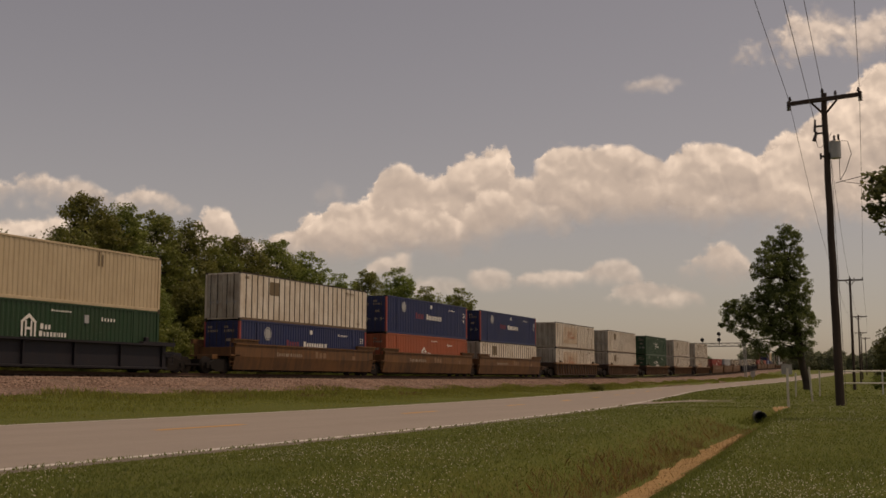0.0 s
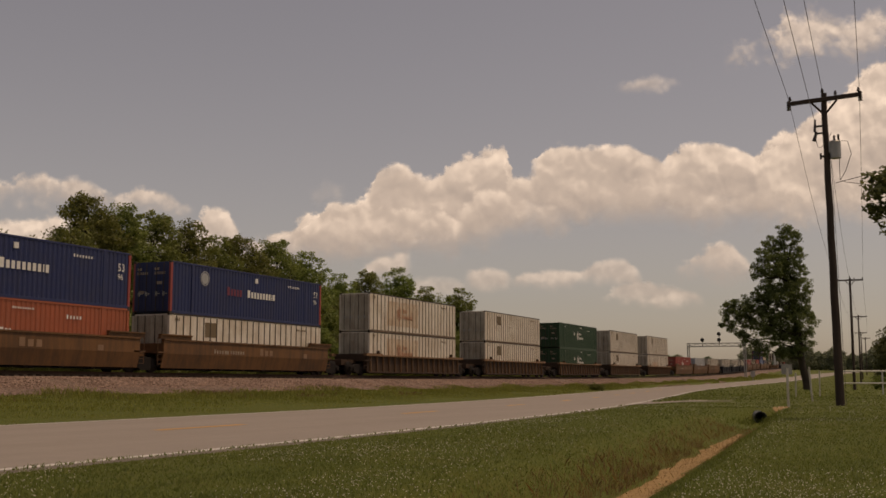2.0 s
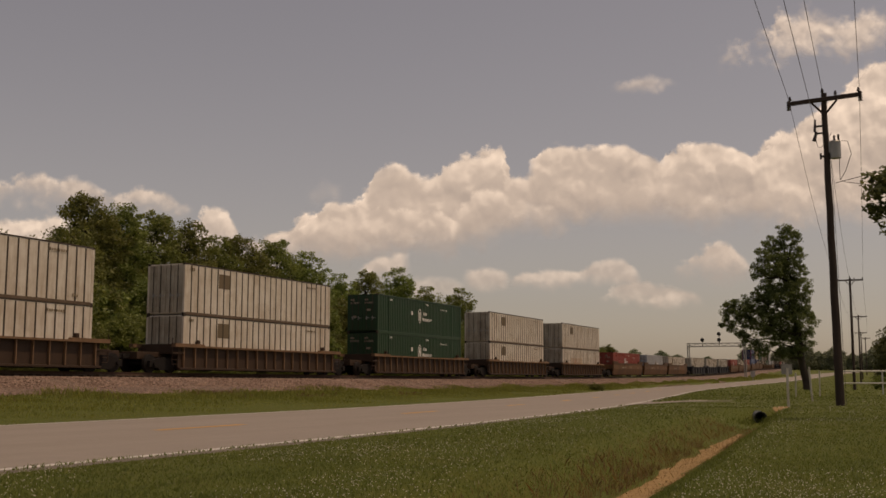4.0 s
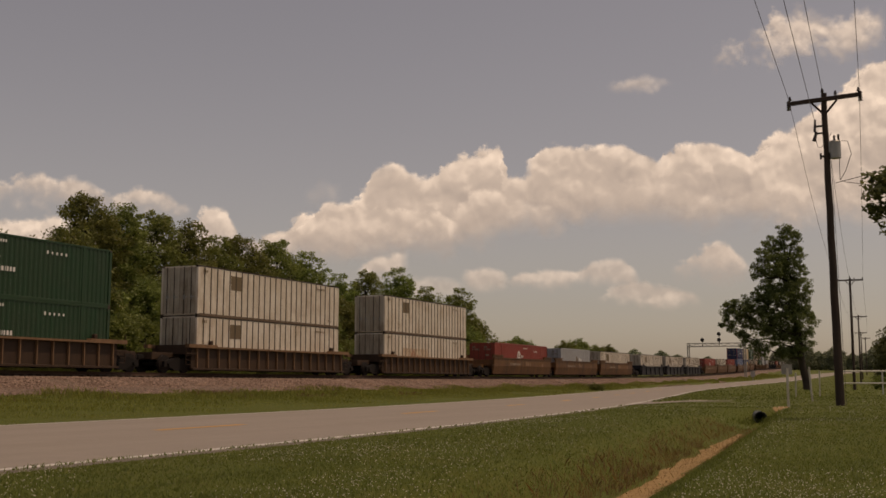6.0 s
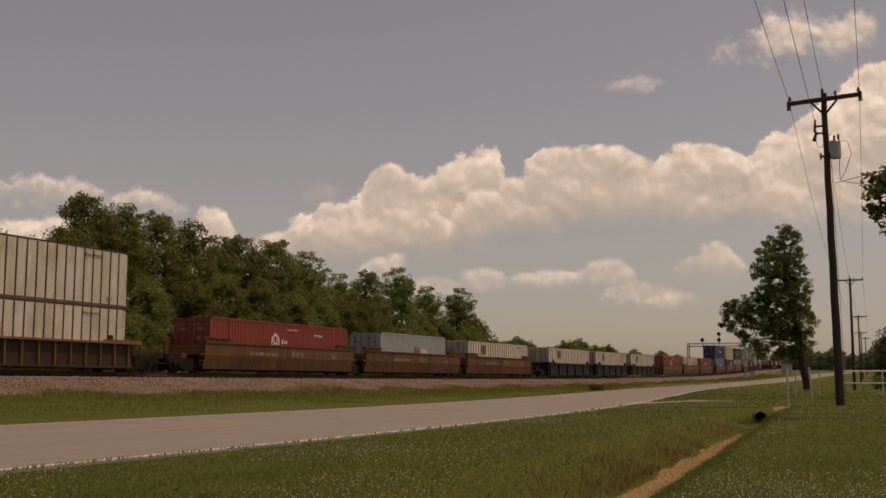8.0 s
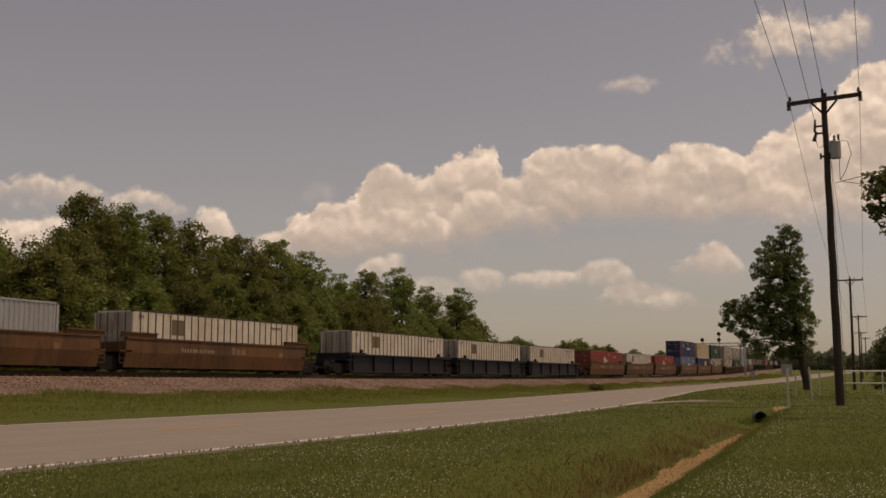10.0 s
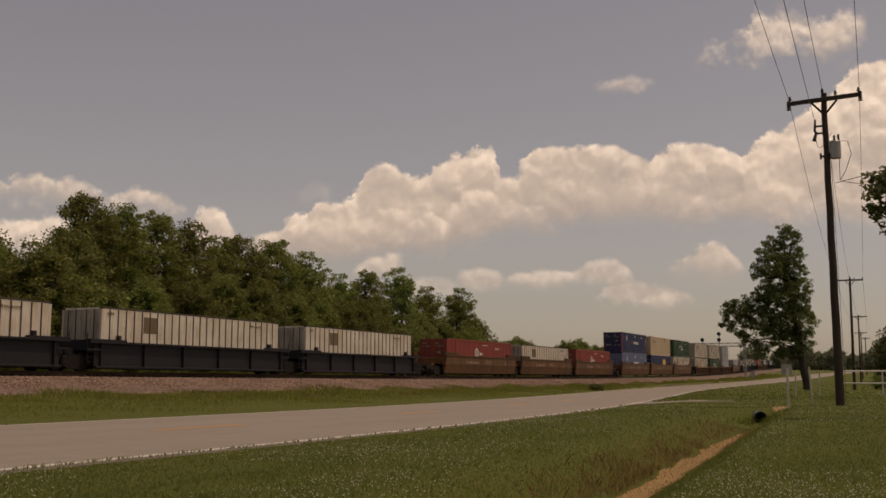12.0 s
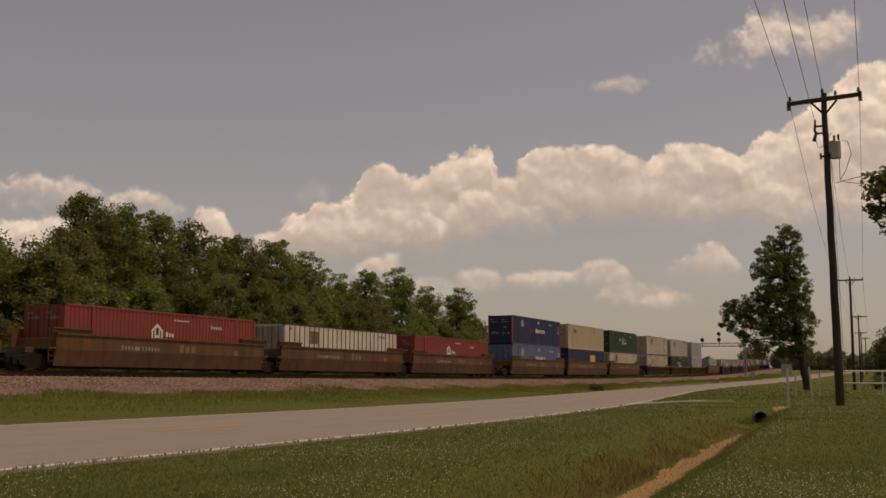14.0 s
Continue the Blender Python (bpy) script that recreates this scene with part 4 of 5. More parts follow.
def build_clouds():
    cloud("long bank of white cumulus cloud",
          [(-3.57, 2.55), (-3.07, 2.75), (-2.57, 3.06), (-2.07, 3.27), (-1.66, 3.29), (-1.41, 3.64), (-1.21, 3.85), (-0.85, 3.93), (-0.45, 3.73), (0.06, 3.99), (0.67, 4.18), (0.98, 4.29), (1.14, 3.83), (1.43, 3.78), (1.64, 4.19), (2.05, 4.35), (2.61, 4.24), (3.32, 4.24), (3.83, 4.09), (4.24, 4.35), (4.75, 4.37), (5.26, 4.19), (5.78, 4.5), (6.3, 4.71), (6.82, 4.98), (7.25, 5.5), (7.68, 5.92), (8.82, 6.03)],
          [(-3.57, 2.5), (-2.26, 2.4), (-0.85, 2.48), (0.16, 2.55), (1.17, 2.85), (2.19, 3.06), (4.21, 3.26), (6.24, 3.16), (8.66, 3.01)], -0.31, 3500, seed=1.0)
    cloud("grey-bellied upper cumulus heap", [(-1.57, 3.37), (-1.44, 3.65), (-1.21, 3.88), (-0.9, 3.94), (-0.61, 3.8), (-0.36, 3.71), (-0.07, 3.88), (0.17, 4.01), (0.53, 4.13), (0.72, 4.1), (0.86, 4.29), (0.96, 4.33), (1.02, 4.18), (1.06, 3.83), (1.25, 3.71), (1.53, 3.75)], [(-1.57, 3.19), (-0.76, 3.09), (0.25, 2.93), (1.52, 3.01)], -0.31, 3490, rough=0.26, edge=0.1, strength=0.9, seed=11.0, gloom=0.75)
    cloud("bright cumulus heap", [(1.37, 3.73), (1.55, 4.07), (1.73, 4.23), (2.09, 4.33), (2.28, 4.26), (2.63, 4.3), (3.11, 4.33), (3.42, 4.19), (3.77, 4.09), (4.02, 3.83)], [(1.37, 3.32), (2.48, 3.09), (4.0, 3.16)], -0.31, 3485, rough=0.26, edge=0.1, strength=0.95, seed=12.0, gloom=0.8)
    cloud("bright cumulus heap", [(3.72, 3.78), (3.93, 4.09), (4.19, 4.29), (4.55, 4.38), (4.96, 4.36), (5.31, 4.23), (5.56, 3.99), (5.75, 3.73)], [(3.71, 3.32), (4.66, 3.13), (5.73, 3.21)], -0.31, 3480, rough=0.26, edge=0.1, strength=0.95, seed=13.0, gloom=0.75)
    cloud("tall cumulus tower", [(5.45, 3.93), (5.82, 4.35), (6.24, 4.62), (6.66, 4.91), (6.98, 5.17), (7.3, 5.42), (7.57, 5.67), (7.92, 5.86), (8.46, 5.95)], [(5.43, 3.21), (6.59, 3.09), (8.31, 3.11)], -0.31, 3475, rough=0.3, edge=0.1, strength=0.95, seed=14.0, gloom=0.5)
    cloud("low front cumulus heap", [(-3.43, 2.62), (-2.8, 2.8), (-2.39, 3.04), (-2.04, 3.26), (-1.44, 3.25), (-0.67, 3.19), (-0.13, 3.1), (0.35, 2.78)], [(-3.43, 2.4), (-1.96, 2.4), (-0.55, 2.48), (0.35, 2.56)], -0.31, 3470, rough=0.28, edge=0.1, strength=0.95, seed=15.0, gloom=0.75)
    cloud("low front cumulus heap", [(0.05, 2.96), (0.34, 3.32), (0.68, 3.52), (1.12, 3.44), (1.57, 3.3), (2.08, 3.09)], [(0.05, 2.8), (0.86, 2.82), (2.07, 2.84)], -0.31, 3465, rough=0.3, edge=0.14, strength=0.8, seed=16.0, gloom=0.6)
    cloud("low front cumulus heap", [(2.69, 3.3), (3.2, 3.6), (3.71, 3.75), (4.27, 3.6), (4.82, 3.42), (5.43, 3.52), (6.03, 3.3)], [(2.68, 3.09), (4.3, 3.01), (6.02, 3.03)], -0.31, 3460, rough=0.35, edge=0.2, strength=0.75, seed=17.0, gloom=0.7)
    cloud("small low cumulus cloud", [(-1.6, 1.97), (-1.44, 2.17), (-1.24, 2.31), (-0.98, 2.33), (-0.69, 2.42), (-0.57, 2.11)], [(-1.6, 1.91), (-1.12, 1.89), (-0.57, 1.93)], -0.2, 3700, rough=0.22, edge=0.12, strength=0.7, seed=21.0, gloom=0.4, soft=0.16)
    cloud("faint low cumulus cloud", [(-0.76, 1.79), (-0.46, 1.91), (-0.15, 1.94), (0.19, 1.9), (0.44, 1.79)], [(-0.76, 1.59), (-0.15, 1.55), (0.44, 1.59)], -0.2, 3705, rough=0.2, edge=0.16, strength=0.4, seed=22.0, gloom=0.35, soft=0.16)
    cloud("small low cumulus cloud", [(0.24, 1.89), (0.39, 2.04), (0.68, 2.09), (1.02, 2.05), (1.24, 1.84)], [(0.24, 1.74), (0.69, 1.69), (1.24, 1.74)], -0.2, 3710, rough=0.2, edge=0.12, strength=0.6, seed=23.0, gloom=0.4, soft=0.16)
    cloud("small low cumulus cloud", [(1.04, 1.83), (1.22, 1.97), (1.51, 2.03), (1.86, 2.09), (2.24, 2.07), (2.58, 2.21), (3.05, 2.27), (3.31, 2.11), (3.55, 1.87)], [(1.04, 1.77), (1.9, 1.75), (2.7, 1.79), (3.55, 1.79)], -0.2, 3715, rough=0.2, edge=0.12, strength=0.62, seed=24.0, gloom=0.4, soft=0.16)
    cloud("small low cumulus cloud", [(2.68, 1.57), (2.88, 1.72), (3.1, 1.83), (3.51, 1.89), (3.75, 1.77), (4.1, 1.76), (4.4, 1.67), (4.62, 1.49)], [(2.67, 1.49), (3.49, 1.45), (4.62, 1.45)], -0.2, 3712, rough=0.2, edge=0.12, strength=0.6, seed=25.0, gloom=0.4, soft=0.16)
    cloud("small lone cumulus cloud", [(3.98, 2.09), (4.24, 2.29), (4.6, 2.48), (4.95, 2.6), (5.25, 2.4), (5.54, 2.07)], [(3.98, 2.04), (5.54, 1.99)], -0.20, 3720, rough=0.4, strength=0.85, seed=3.0)
    cloud("pale cumulus clouds above the wood", [(-8.58, 3.78), (-7.96, 3.67), (-7.46, 3.85), (-6.95, 3.73), (-6.44, 3.62), (-5.97, 3.44), (-5.42, 3.57), (-4.81, 3.39), (-4.44, 3.16)], [(-8.55, 3.31), (-6.93, 3.31), (-5.91, 3.16), (-4.44, 3.11)], -0.12, 3600, rough=0.4, strength=0.8, seed=4.0, gloom=0.35)
    cloud("low pale cumulus clouds behind the wood", [(-8.53, 2.96), (-7.32, 3.05), (-6.82, 3.09), (-6.41, 2.85), (-4.59, 2.8), (-4.39, 3.06), (-4.04, 3.21), (-3.78, 3.01), (-3.57, 2.7), (-2.66, 2.4)], [(-8.51, 2.3), (-3.57, 2.3), (-2.66, 2.2)], -0.10, 3650, rough=0.35, strength=0.85, seed=5.0, gloom=0.3)
    cloud("ragged high cloud", [(4.75, 6.13), (5.22, 6.4), (5.74, 6.5), (6.07, 6.95), (6.59, 7.05), (7.1, 6.88), (7.73, 7.0), (8.1, 6.7)], [(4.75, 6.05), (5.72, 5.94), (6.86, 5.98), (7.7, 6.25), (8.1, 6.3)], -0.75, 3300, rough=0.7, edge=0.4, strength=0.8, seed=6.0, gloom=0.3)
    cloud("small torn cloud wisp", [(2.85, 5.42), (3.2, 5.53), (3.5, 5.62), (3.85, 5.62), (4.2, 5.52)], [(2.85, 5.38), (3.4, 5.34), (4.2, 5.44)], -0.60, 3320, rough=0.24, edge=0.2, strength=0.5, seed=7.0, gloom=0.3, soft=0.16)
    cloud("faint cloud wisp", [(-2.58, 3.47), (-2.33, 3.71), (-1.97, 3.75), (-1.77, 3.62)], [(-2.57, 3.37), (-1.76, 3.47)], -0.30, 3340, rough=0.4, edge=0.4, strength=0.35, seed=8.0, gloom=0.3)


# ---- trees ----
def leaf_mesh(name, centres, radii, per, size, rng, material, flat=0.75):
    """Leaves: small folded quads scattered round clump centres, denser to the outside."""
    n = len(centres) * per
    c = np.repeat(np.array(centres), per, axis=0)
    r = np.repeat(np.array(radii), per)
    d = rng.normal(size=(n, 3))
    d /= np.linalg.norm(d, axis=1)[:, None]
    p = c + d * (r * rng.uniform(0.25, 1.0, n) ** 0.6)[:, None] * np.array((1, 1, flat))
    a = rng.normal(size=(n, 3))
    a[:, 2] *= 0.6
    a /= np.linalg.norm(a, axis=1)[:, None]
    b = np.cross(a, d + 0.6 * rng.normal(size=(n, 3)))
    b /= np.linalg.norm(b, axis=1)[:, None] + 1e-9
    s = size * rng.uniform(0.6, 1.3, n)[:, None]
    verts = np.stack([p - a * s, p + b * s * 0.55, p + a * s, p - b * s * 0.55], 1).reshape(-1, 3)
    me = bpy.data.meshes.new(name)
    me.vertices.add(4 * n)
    me.vertices.foreach_set("co", verts.astype(np.float32).ravel())
    me.loops.add(4 * n)
    me.loops.foreach_set("vertex_index", np.arange(4 * n, dtype=np.int32))
    me.polygons.add(n)
    me.polygons.foreach_set("loop_start", np.arange(0, 4 * n, 4, dtype=np.int32))
    me.update(calc_edges=True)
    me.materials.append(material)
    return me


def limb(bm, a, b, r0, r1, rng, bends=3, sides=7):
    """A crooked tapering limb from a to b."""
    a, b = Vector(a), Vector(b)
    last, rl = a, r0
    for i in range(1, bends + 1):
        t = i / bends
        q = a.lerp(b, t) + (Vector(rng.normal(size=3)) * (b - a).length * 0.05 if i < bends else Vector())
        r = r0 + (r1 - r0) * t
        rod(bm, last, q, rl, r, sides=sides, caps=False)
        last, rl = q, r


def make_tree(name, lobes, tall, trunk_r, lean, leaf, size, per, clump, seed, label, category="tree", density=1.0):
    """lobes: (x, y, z, r) masses of the crown; every mass is filled with clumps that hang on limbs."""
    rng = np.random.default_rng(seed)
    tree = empty(name)
    bm = bmesh.new()
    top = Vector((lean[0], lean[1], tall * 0.82))
    limb(bm, (0, 0, -0.3), (lean[0] * 0.35, lean[1] * 0.35, tall * 0.35), trunk_r * 1.25, trunk_r * 0.8, rng, 4, 10)
    limb(bm, (lean[0] * 0.35, lean[1] * 0.35, tall * 0.35), top, trunk_r * 0.8, trunk_r * 0.15, rng, 5, 8)
    centres, radii = [], []
    for x, y, z, r in lobes:
        f = min(max((z - r * 0.9) / (tall * 0.82), 0.18), 0.9)
        root = Vector((lean[0] * f, lean[1] * f, tall * 0.82 * f))
        limb(bm, root, (x, y, z), trunk_r * 0.34, trunk_r * 0.07, rng, 4, 6)
        k = max(int(density * 4.6 * (r / clump) ** 2), 4)
        for _ in range(k):
            d = rng.normal(size=3)
            d /= np.linalg.norm(d)
            q = np.array((x, y, z)) + d * r * rng.uniform(0.55, 1.0) * np.array((1, 1, 0.85))
            centres.append(q)
            radii.append(clump * rng.uniform(0.55, 1.15))
            if rng.random() < 0.25:
                limb(bm, (x, y, z), q, trunk_r * 0.09, trunk_r * 0.03, rng, 2, 4)
    part("trunk", bm, M_BARK, tree, "dark furrowed trunk and limbs", smooth=True)
    crown = new("crown", leaf_mesh("crown", centres, radii, per, size, rng, leaf))
    crown.parent = tree
    return tagged(tree, label, category)


def wood_lobes(tall, wide, seed, low=0.15):
    """Masses set round an egg-shaped crown that narrows to an uneven tip."""
    rng = np.random.default_rng(seed)
    lobes, count = [], 30
    for i in range(count):
        u = i / (count - 1)
        reach = wide * (1 - u ** 2.6) ** 0.55 * min(1.0, 0.72 + 0.9 * u)
        a = i * 2.4 + rng.uniform(-0.5, 0.5)
        d = reach * rng.uniform(0.45, 0.85)
        r = wide * (0.42 - 0.14 * u) * rng.uniform(0.8, 1.25)
        lobes.append((d * math.cos(a), d * math.sin(a), (low + (0.95 - low) * u) * tall + rng.uniform(-0.25, 0.25), r))
    for f in (0.45, 0.62, 0.78):
        lobes.append((rng.uniform(-0.2, 0.2) * wide, rng.uniform(-0.2, 0.2) * wide, f * tall, wide * 0.5))
    return lobes


def build_woods():
    kinds = []
    for i, (tall, wide, low) in enumerate(((15.0, 3.4, 0.10), (14.0, 3.7, 0.08), (12.5, 3.6, 0.06), (9.5, 3.6, 0.04), (6.0, 3.0, 0.04))):
        t = make_tree("tree", wood_lobes(tall, wide, 40 + i, low), tall, 0.10 + tall * 0.012, (0.3, 0.2), M_LEAF_WOOD, 0.115, 46, 0.62, 60 + i, "leafy green broadleaf tree in the wood")
        kinds.append((t, tall))
    spots = [(-55.5, 58.5, 10.3), (-60.0, 55.4, 9.9), (-58.0, 52.0, 10.3), (-60.5, 65.0, 14.7), (-63.5, 70.4, 14.2), (-60.0, 69.2, 14.6), (-60.2, 73.4, 14.4), (-60.2, 78.0, 14.4), (-60.3, 82.3, 13.0), (-60.3, 85.5, 13.9),
             (-60.4, 92.2, 14.3), (-61.5, 99.6, 13.4), (-60.6, 105.3, 11.6), (-60.7, 112.1, 13.0), (-60.9, 120.6, 13.6), (-61.2, 129.5, 12.0), (-59.4, 136.0, 12.2)]
    group = "trees of the wood"
    rng = random.Random(5)
    used = set()
    # the skyline row, then a deeper row and the lower fringe beside the line
    for x, y in ((-67, 46), (-69, 58), (-70, 74), (-70, 88), (-71, 104), (-71, 118), (-70, 130)):
        spots.append((x, y, rng.uniform(10.5, 12.0)))
    y = 36.0
    while y < 134:
        spots.append((-53.5 + bend(y) + rng.uniform(-1.2, 1.0), y, rng.uniform(7.2, 9.4) if y < 100 else rng.uniform(6.0, 8.0)))
        y += rng.uniform(3.4, 4.8)
    y = 34.0
    while y < 142:
        spots.append((-49.6 + bend(y) + rng.uniform(-0.8, 0.8), y, rng.uniform(3.4, 5.6)))
        y += rng.uniform(2.6, 3.8)
    spots += [(-60.2, 161.5, 6.6), (-62.2, 164.6, 6.2), (-63.4, 194.8, 6.8), (-63.9, 204.2, 7.4), (-62.1, 211.0, 6.4), (-62.7, 220.8, 6.6), (-61.0, 142.5, 8.5), (-58.0, 144.0, 5.0)]
    for x, y, h in spots:
        kind = min(range(len(kinds)), key=lambda i: abs(kinds[i][1] - h) + rng.uniform(0, 2.0))
        t, tall = kinds[kind]
        k = h / tall * (1.035 if h > 9.5 else 1.0)
        m = Matrix.Translation((x, y, height(x, y) - 0.05)) @ pose(0, 0, 0, 0, 0, rng.uniform(0, 360))
        if kind in used:
            t = copy_thing(t, m)
        else:
            used.add(kind)
            t.matrix_basis = m
        t.scale = (k * rng.uniform(0.9, 1.15),) * 2 + (k,)
        tagged(t, group=group)
        if h < 6:
            tagged(t, "bushy young tree at the edge of the wood")
    for i, (t, tall) in enumerate(kinds):
        if i not in used:
            t.matrix_basis = pose(-74 - 3 * i, 60 + 9 * i, 0.7)


def build_lone_tree():
    # masses given as (to the right, up, towards the viewer, radius) of the trunk's foot
    rows = ((-1.9, 16.0, 0, 0.8), (-1.2, 15.2, 0.4, 1.1), (-2.8, 14.4, -0.4, 1.3), (-3.8, 13.4, 0.2, 1.1), (-1.6, 13.0, 0.6, 1.7), (-3.0, 12.2, 0.8, 1.6), (-0.9, 11.6, -0.8, 1.5), (-4.9, 11.7, 0.2, 0.9),
            (-2.2, 10.6, -0.6, 2.0), (-0.7, 10.0, 0.5, 1.5), (-4.0, 9.6, 0.5, 1.4), (-0.6, 8.4, 0.6, 1.4), (-2.4, 8.4, 0.8, 2.1), (-4.8, 8.3, -0.6, 1.6), (-6.4, 8.2, 0.2, 1.3), (-7.7, 7.9, 0, 0.9),
            (-6.3, 6.6, -0.5, 1.3), (-7.8, 6.5, 0.3, 0.8), (-4.4, 6.7, 0.7, 1.6), (-2.2, 6.3, -0.8, 1.9), (-0.5, 6.6, 1.0, 1.4), (-0.1, 5.6, -0.6, 1.0), (-3.8, 5.0, 0.5, 1.3), (-5.6, 4.9, -0.3, 1.0),
            (-1.6, 4.6, 0, 1.4), (-0.3, 4.4, 0.3, 1.0), (-0.9, 3.6, -0.2, 0.8), (-4.6, 3.8, 0.3, 0.8), (-2.6, 3.6, 0.4, 0.8), (-6.6, 5.3, 0.2, 0.6))
    right = Vector((math.cos(radians(YAW)), math.sin(radians(YAW)), 0))
    near = Vector((math.sin(radians(YAW)), -math.cos(radians(YAW)), 0))
    lobes = [tuple(right * a + near * c + Vector((0, 0, b))) + (r,) for a, b, c, r in rows]
    lean = right * -2.0
    t = make_tree("oak_tree", lobes, 16.2, 0.34, (lean.x, lean.y), M_LEAF_LONE, 0.095, 62, 0.46, 91, "lone dark green oak with a lopsided spreading crown", density=0.95)
    t.matrix_basis = pose(-11.94, 113.64, height(-11.94, 113.64))


def build_edge_trees():
    right = Vector((math.cos(radians(YAW)), math.sin(radians(YAW)), 0))
    near = Vector((math.sin(radians(YAW)), -math.cos(radians(YAW)), 0))
    rows = ((-2.75, 4.95, 0, 0.42), (-3.0, 5.25, 0.2, 0.3), (-2.6, 5.4, 0.1, 0.4), (-2.5, 4.5, 0.1, 0.28), (-1.2, 5.9, 0, 0.4), (1.6, 7.2, 0.3, 1.3), (2.9, 6.6, -0.4, 1.5), (4.0, 5.6, 0.3, 1.3), (2.4, 5.4, 0.9, 1.2), (2.6, 8.4, 0, 1.1))
    lobes = [tuple(right * a + near * c + Vector((0, 0, b))) + (r,) for a, b, c, r in rows]
    t = make_tree("lawn_tree", lobes, 8.8, 0.2, (0.1, 0.1), M_LEAF_LONE, 0.075, 40, 0.27, 17, "leafy tree overhanging the lawn", density=0.8)
    t.matrix_basis = pose(1.45, 28.1, height(1.45, 28.1))
    first = make_tree("tree", wood_lobes(8.0, 3.2, 3, 0.12), 8.0, 0.22, (0.2, 0.1), M_LEAF_LONE, 0.16, 30, 0.7, 5, "dark green tree beyond the white rail fence")
    spots = ((-5.3, 162.4, 1.05), (-2.2, 158, 0.9), (-4.6, 186, 1.15), (2.5, 175, 1.2))
    for i, (x, y, k) in enumerate(spots):
        m = pose(x, y, height(x, y) - 0.1, 0, 0, 70 * i)
        o = first if i == 0 else copy_thing(first, m)
        o.matrix_basis = m
        o.scale = (k,) * 3
    bush = make_tree("bush", [(0, 0, 0.8, 1.0), (1.3, 0.2, 0.7, 0.9), (-1.2, 0.1, 0.7, 0.8), (2.4, 0, 0.6, 0.7)], 1.4, 0.06, (0, 0), M_LEAF_WOOD, 0.1, 40, 0.4, 8, "rounded green bush beside the fence", "bush")
    bush.matrix_basis = pose(-4.6, 118.4, height(-4.6, 118.4))
    weed = make_tree("weed_clump", [(0, 0, 0.4, 0.45), (0.5, 0.3, 0.3, 0.35), (-0.4, 0.5, 0.35, 0.35), (0.1, 1.1, 0.3, 0.3)], 0.7, 0.02, (0, 0), M_LEAF_WOOD, 0.07, 40, 0.2, 12, "scrubby weed clump beside the ballast", "weeds")
    weed.matrix_basis = pose(-31.2, 105.0, height(-31.2, 105.0) - 0.05)
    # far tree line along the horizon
    far = make_tree("tree", wood_lobes(10.0, 4.6, 7, 0.05), 10.0, 0.25, (0, 0), M_LEAF_HAZED, 0.42, 16, 1.3, 13, "hazy distant tree on the horizon")
    rng = random.Random(11)
    spots = []
    for i in range(34):
        q = i / 33
        spots.append((-95 + 110 * q + rng.uniform(-2, 2), 600 + 60 * q + rng.uniform(-40, 60), rng.uniform(0.75, 1.25)))
    for i in range(26):
        y = 250 + 16 * i
        spots.append((track_x(y) - 34 - rng.uniform(0, 14), y, rng.uniform(0.42, 0.75)))
    for i, (x, y, k) in enumerate(spots):
        m = pose(x, y, height(x, y) - 0.2, 0, 0, rng.uniform(0, 360))
        o = far if i == 0 else copy_thing(far, m)
        o.matrix_basis = m
        o.scale = (k * 1.15, k * 1.15, k)
        tagged(o, group="far tree line")


# ---- poles, wires, fences and signals ----
LINE_DIR = Vector((-4.58, 74.8)).normalized()


def insulator(y=0.0):
    bm = bmesh.new()
    rod(bm, (0, 0, 0), (0, 0, 0.06), 0.015, 0.015)
    for z, r in ((0.05, 0.065), (0.10, 0.055), (0.145, 0.04)):
        rod(bm, (0, 0, z), (0, 0, z + 0.045), r, r * 0.72, sides=10)
    return bm


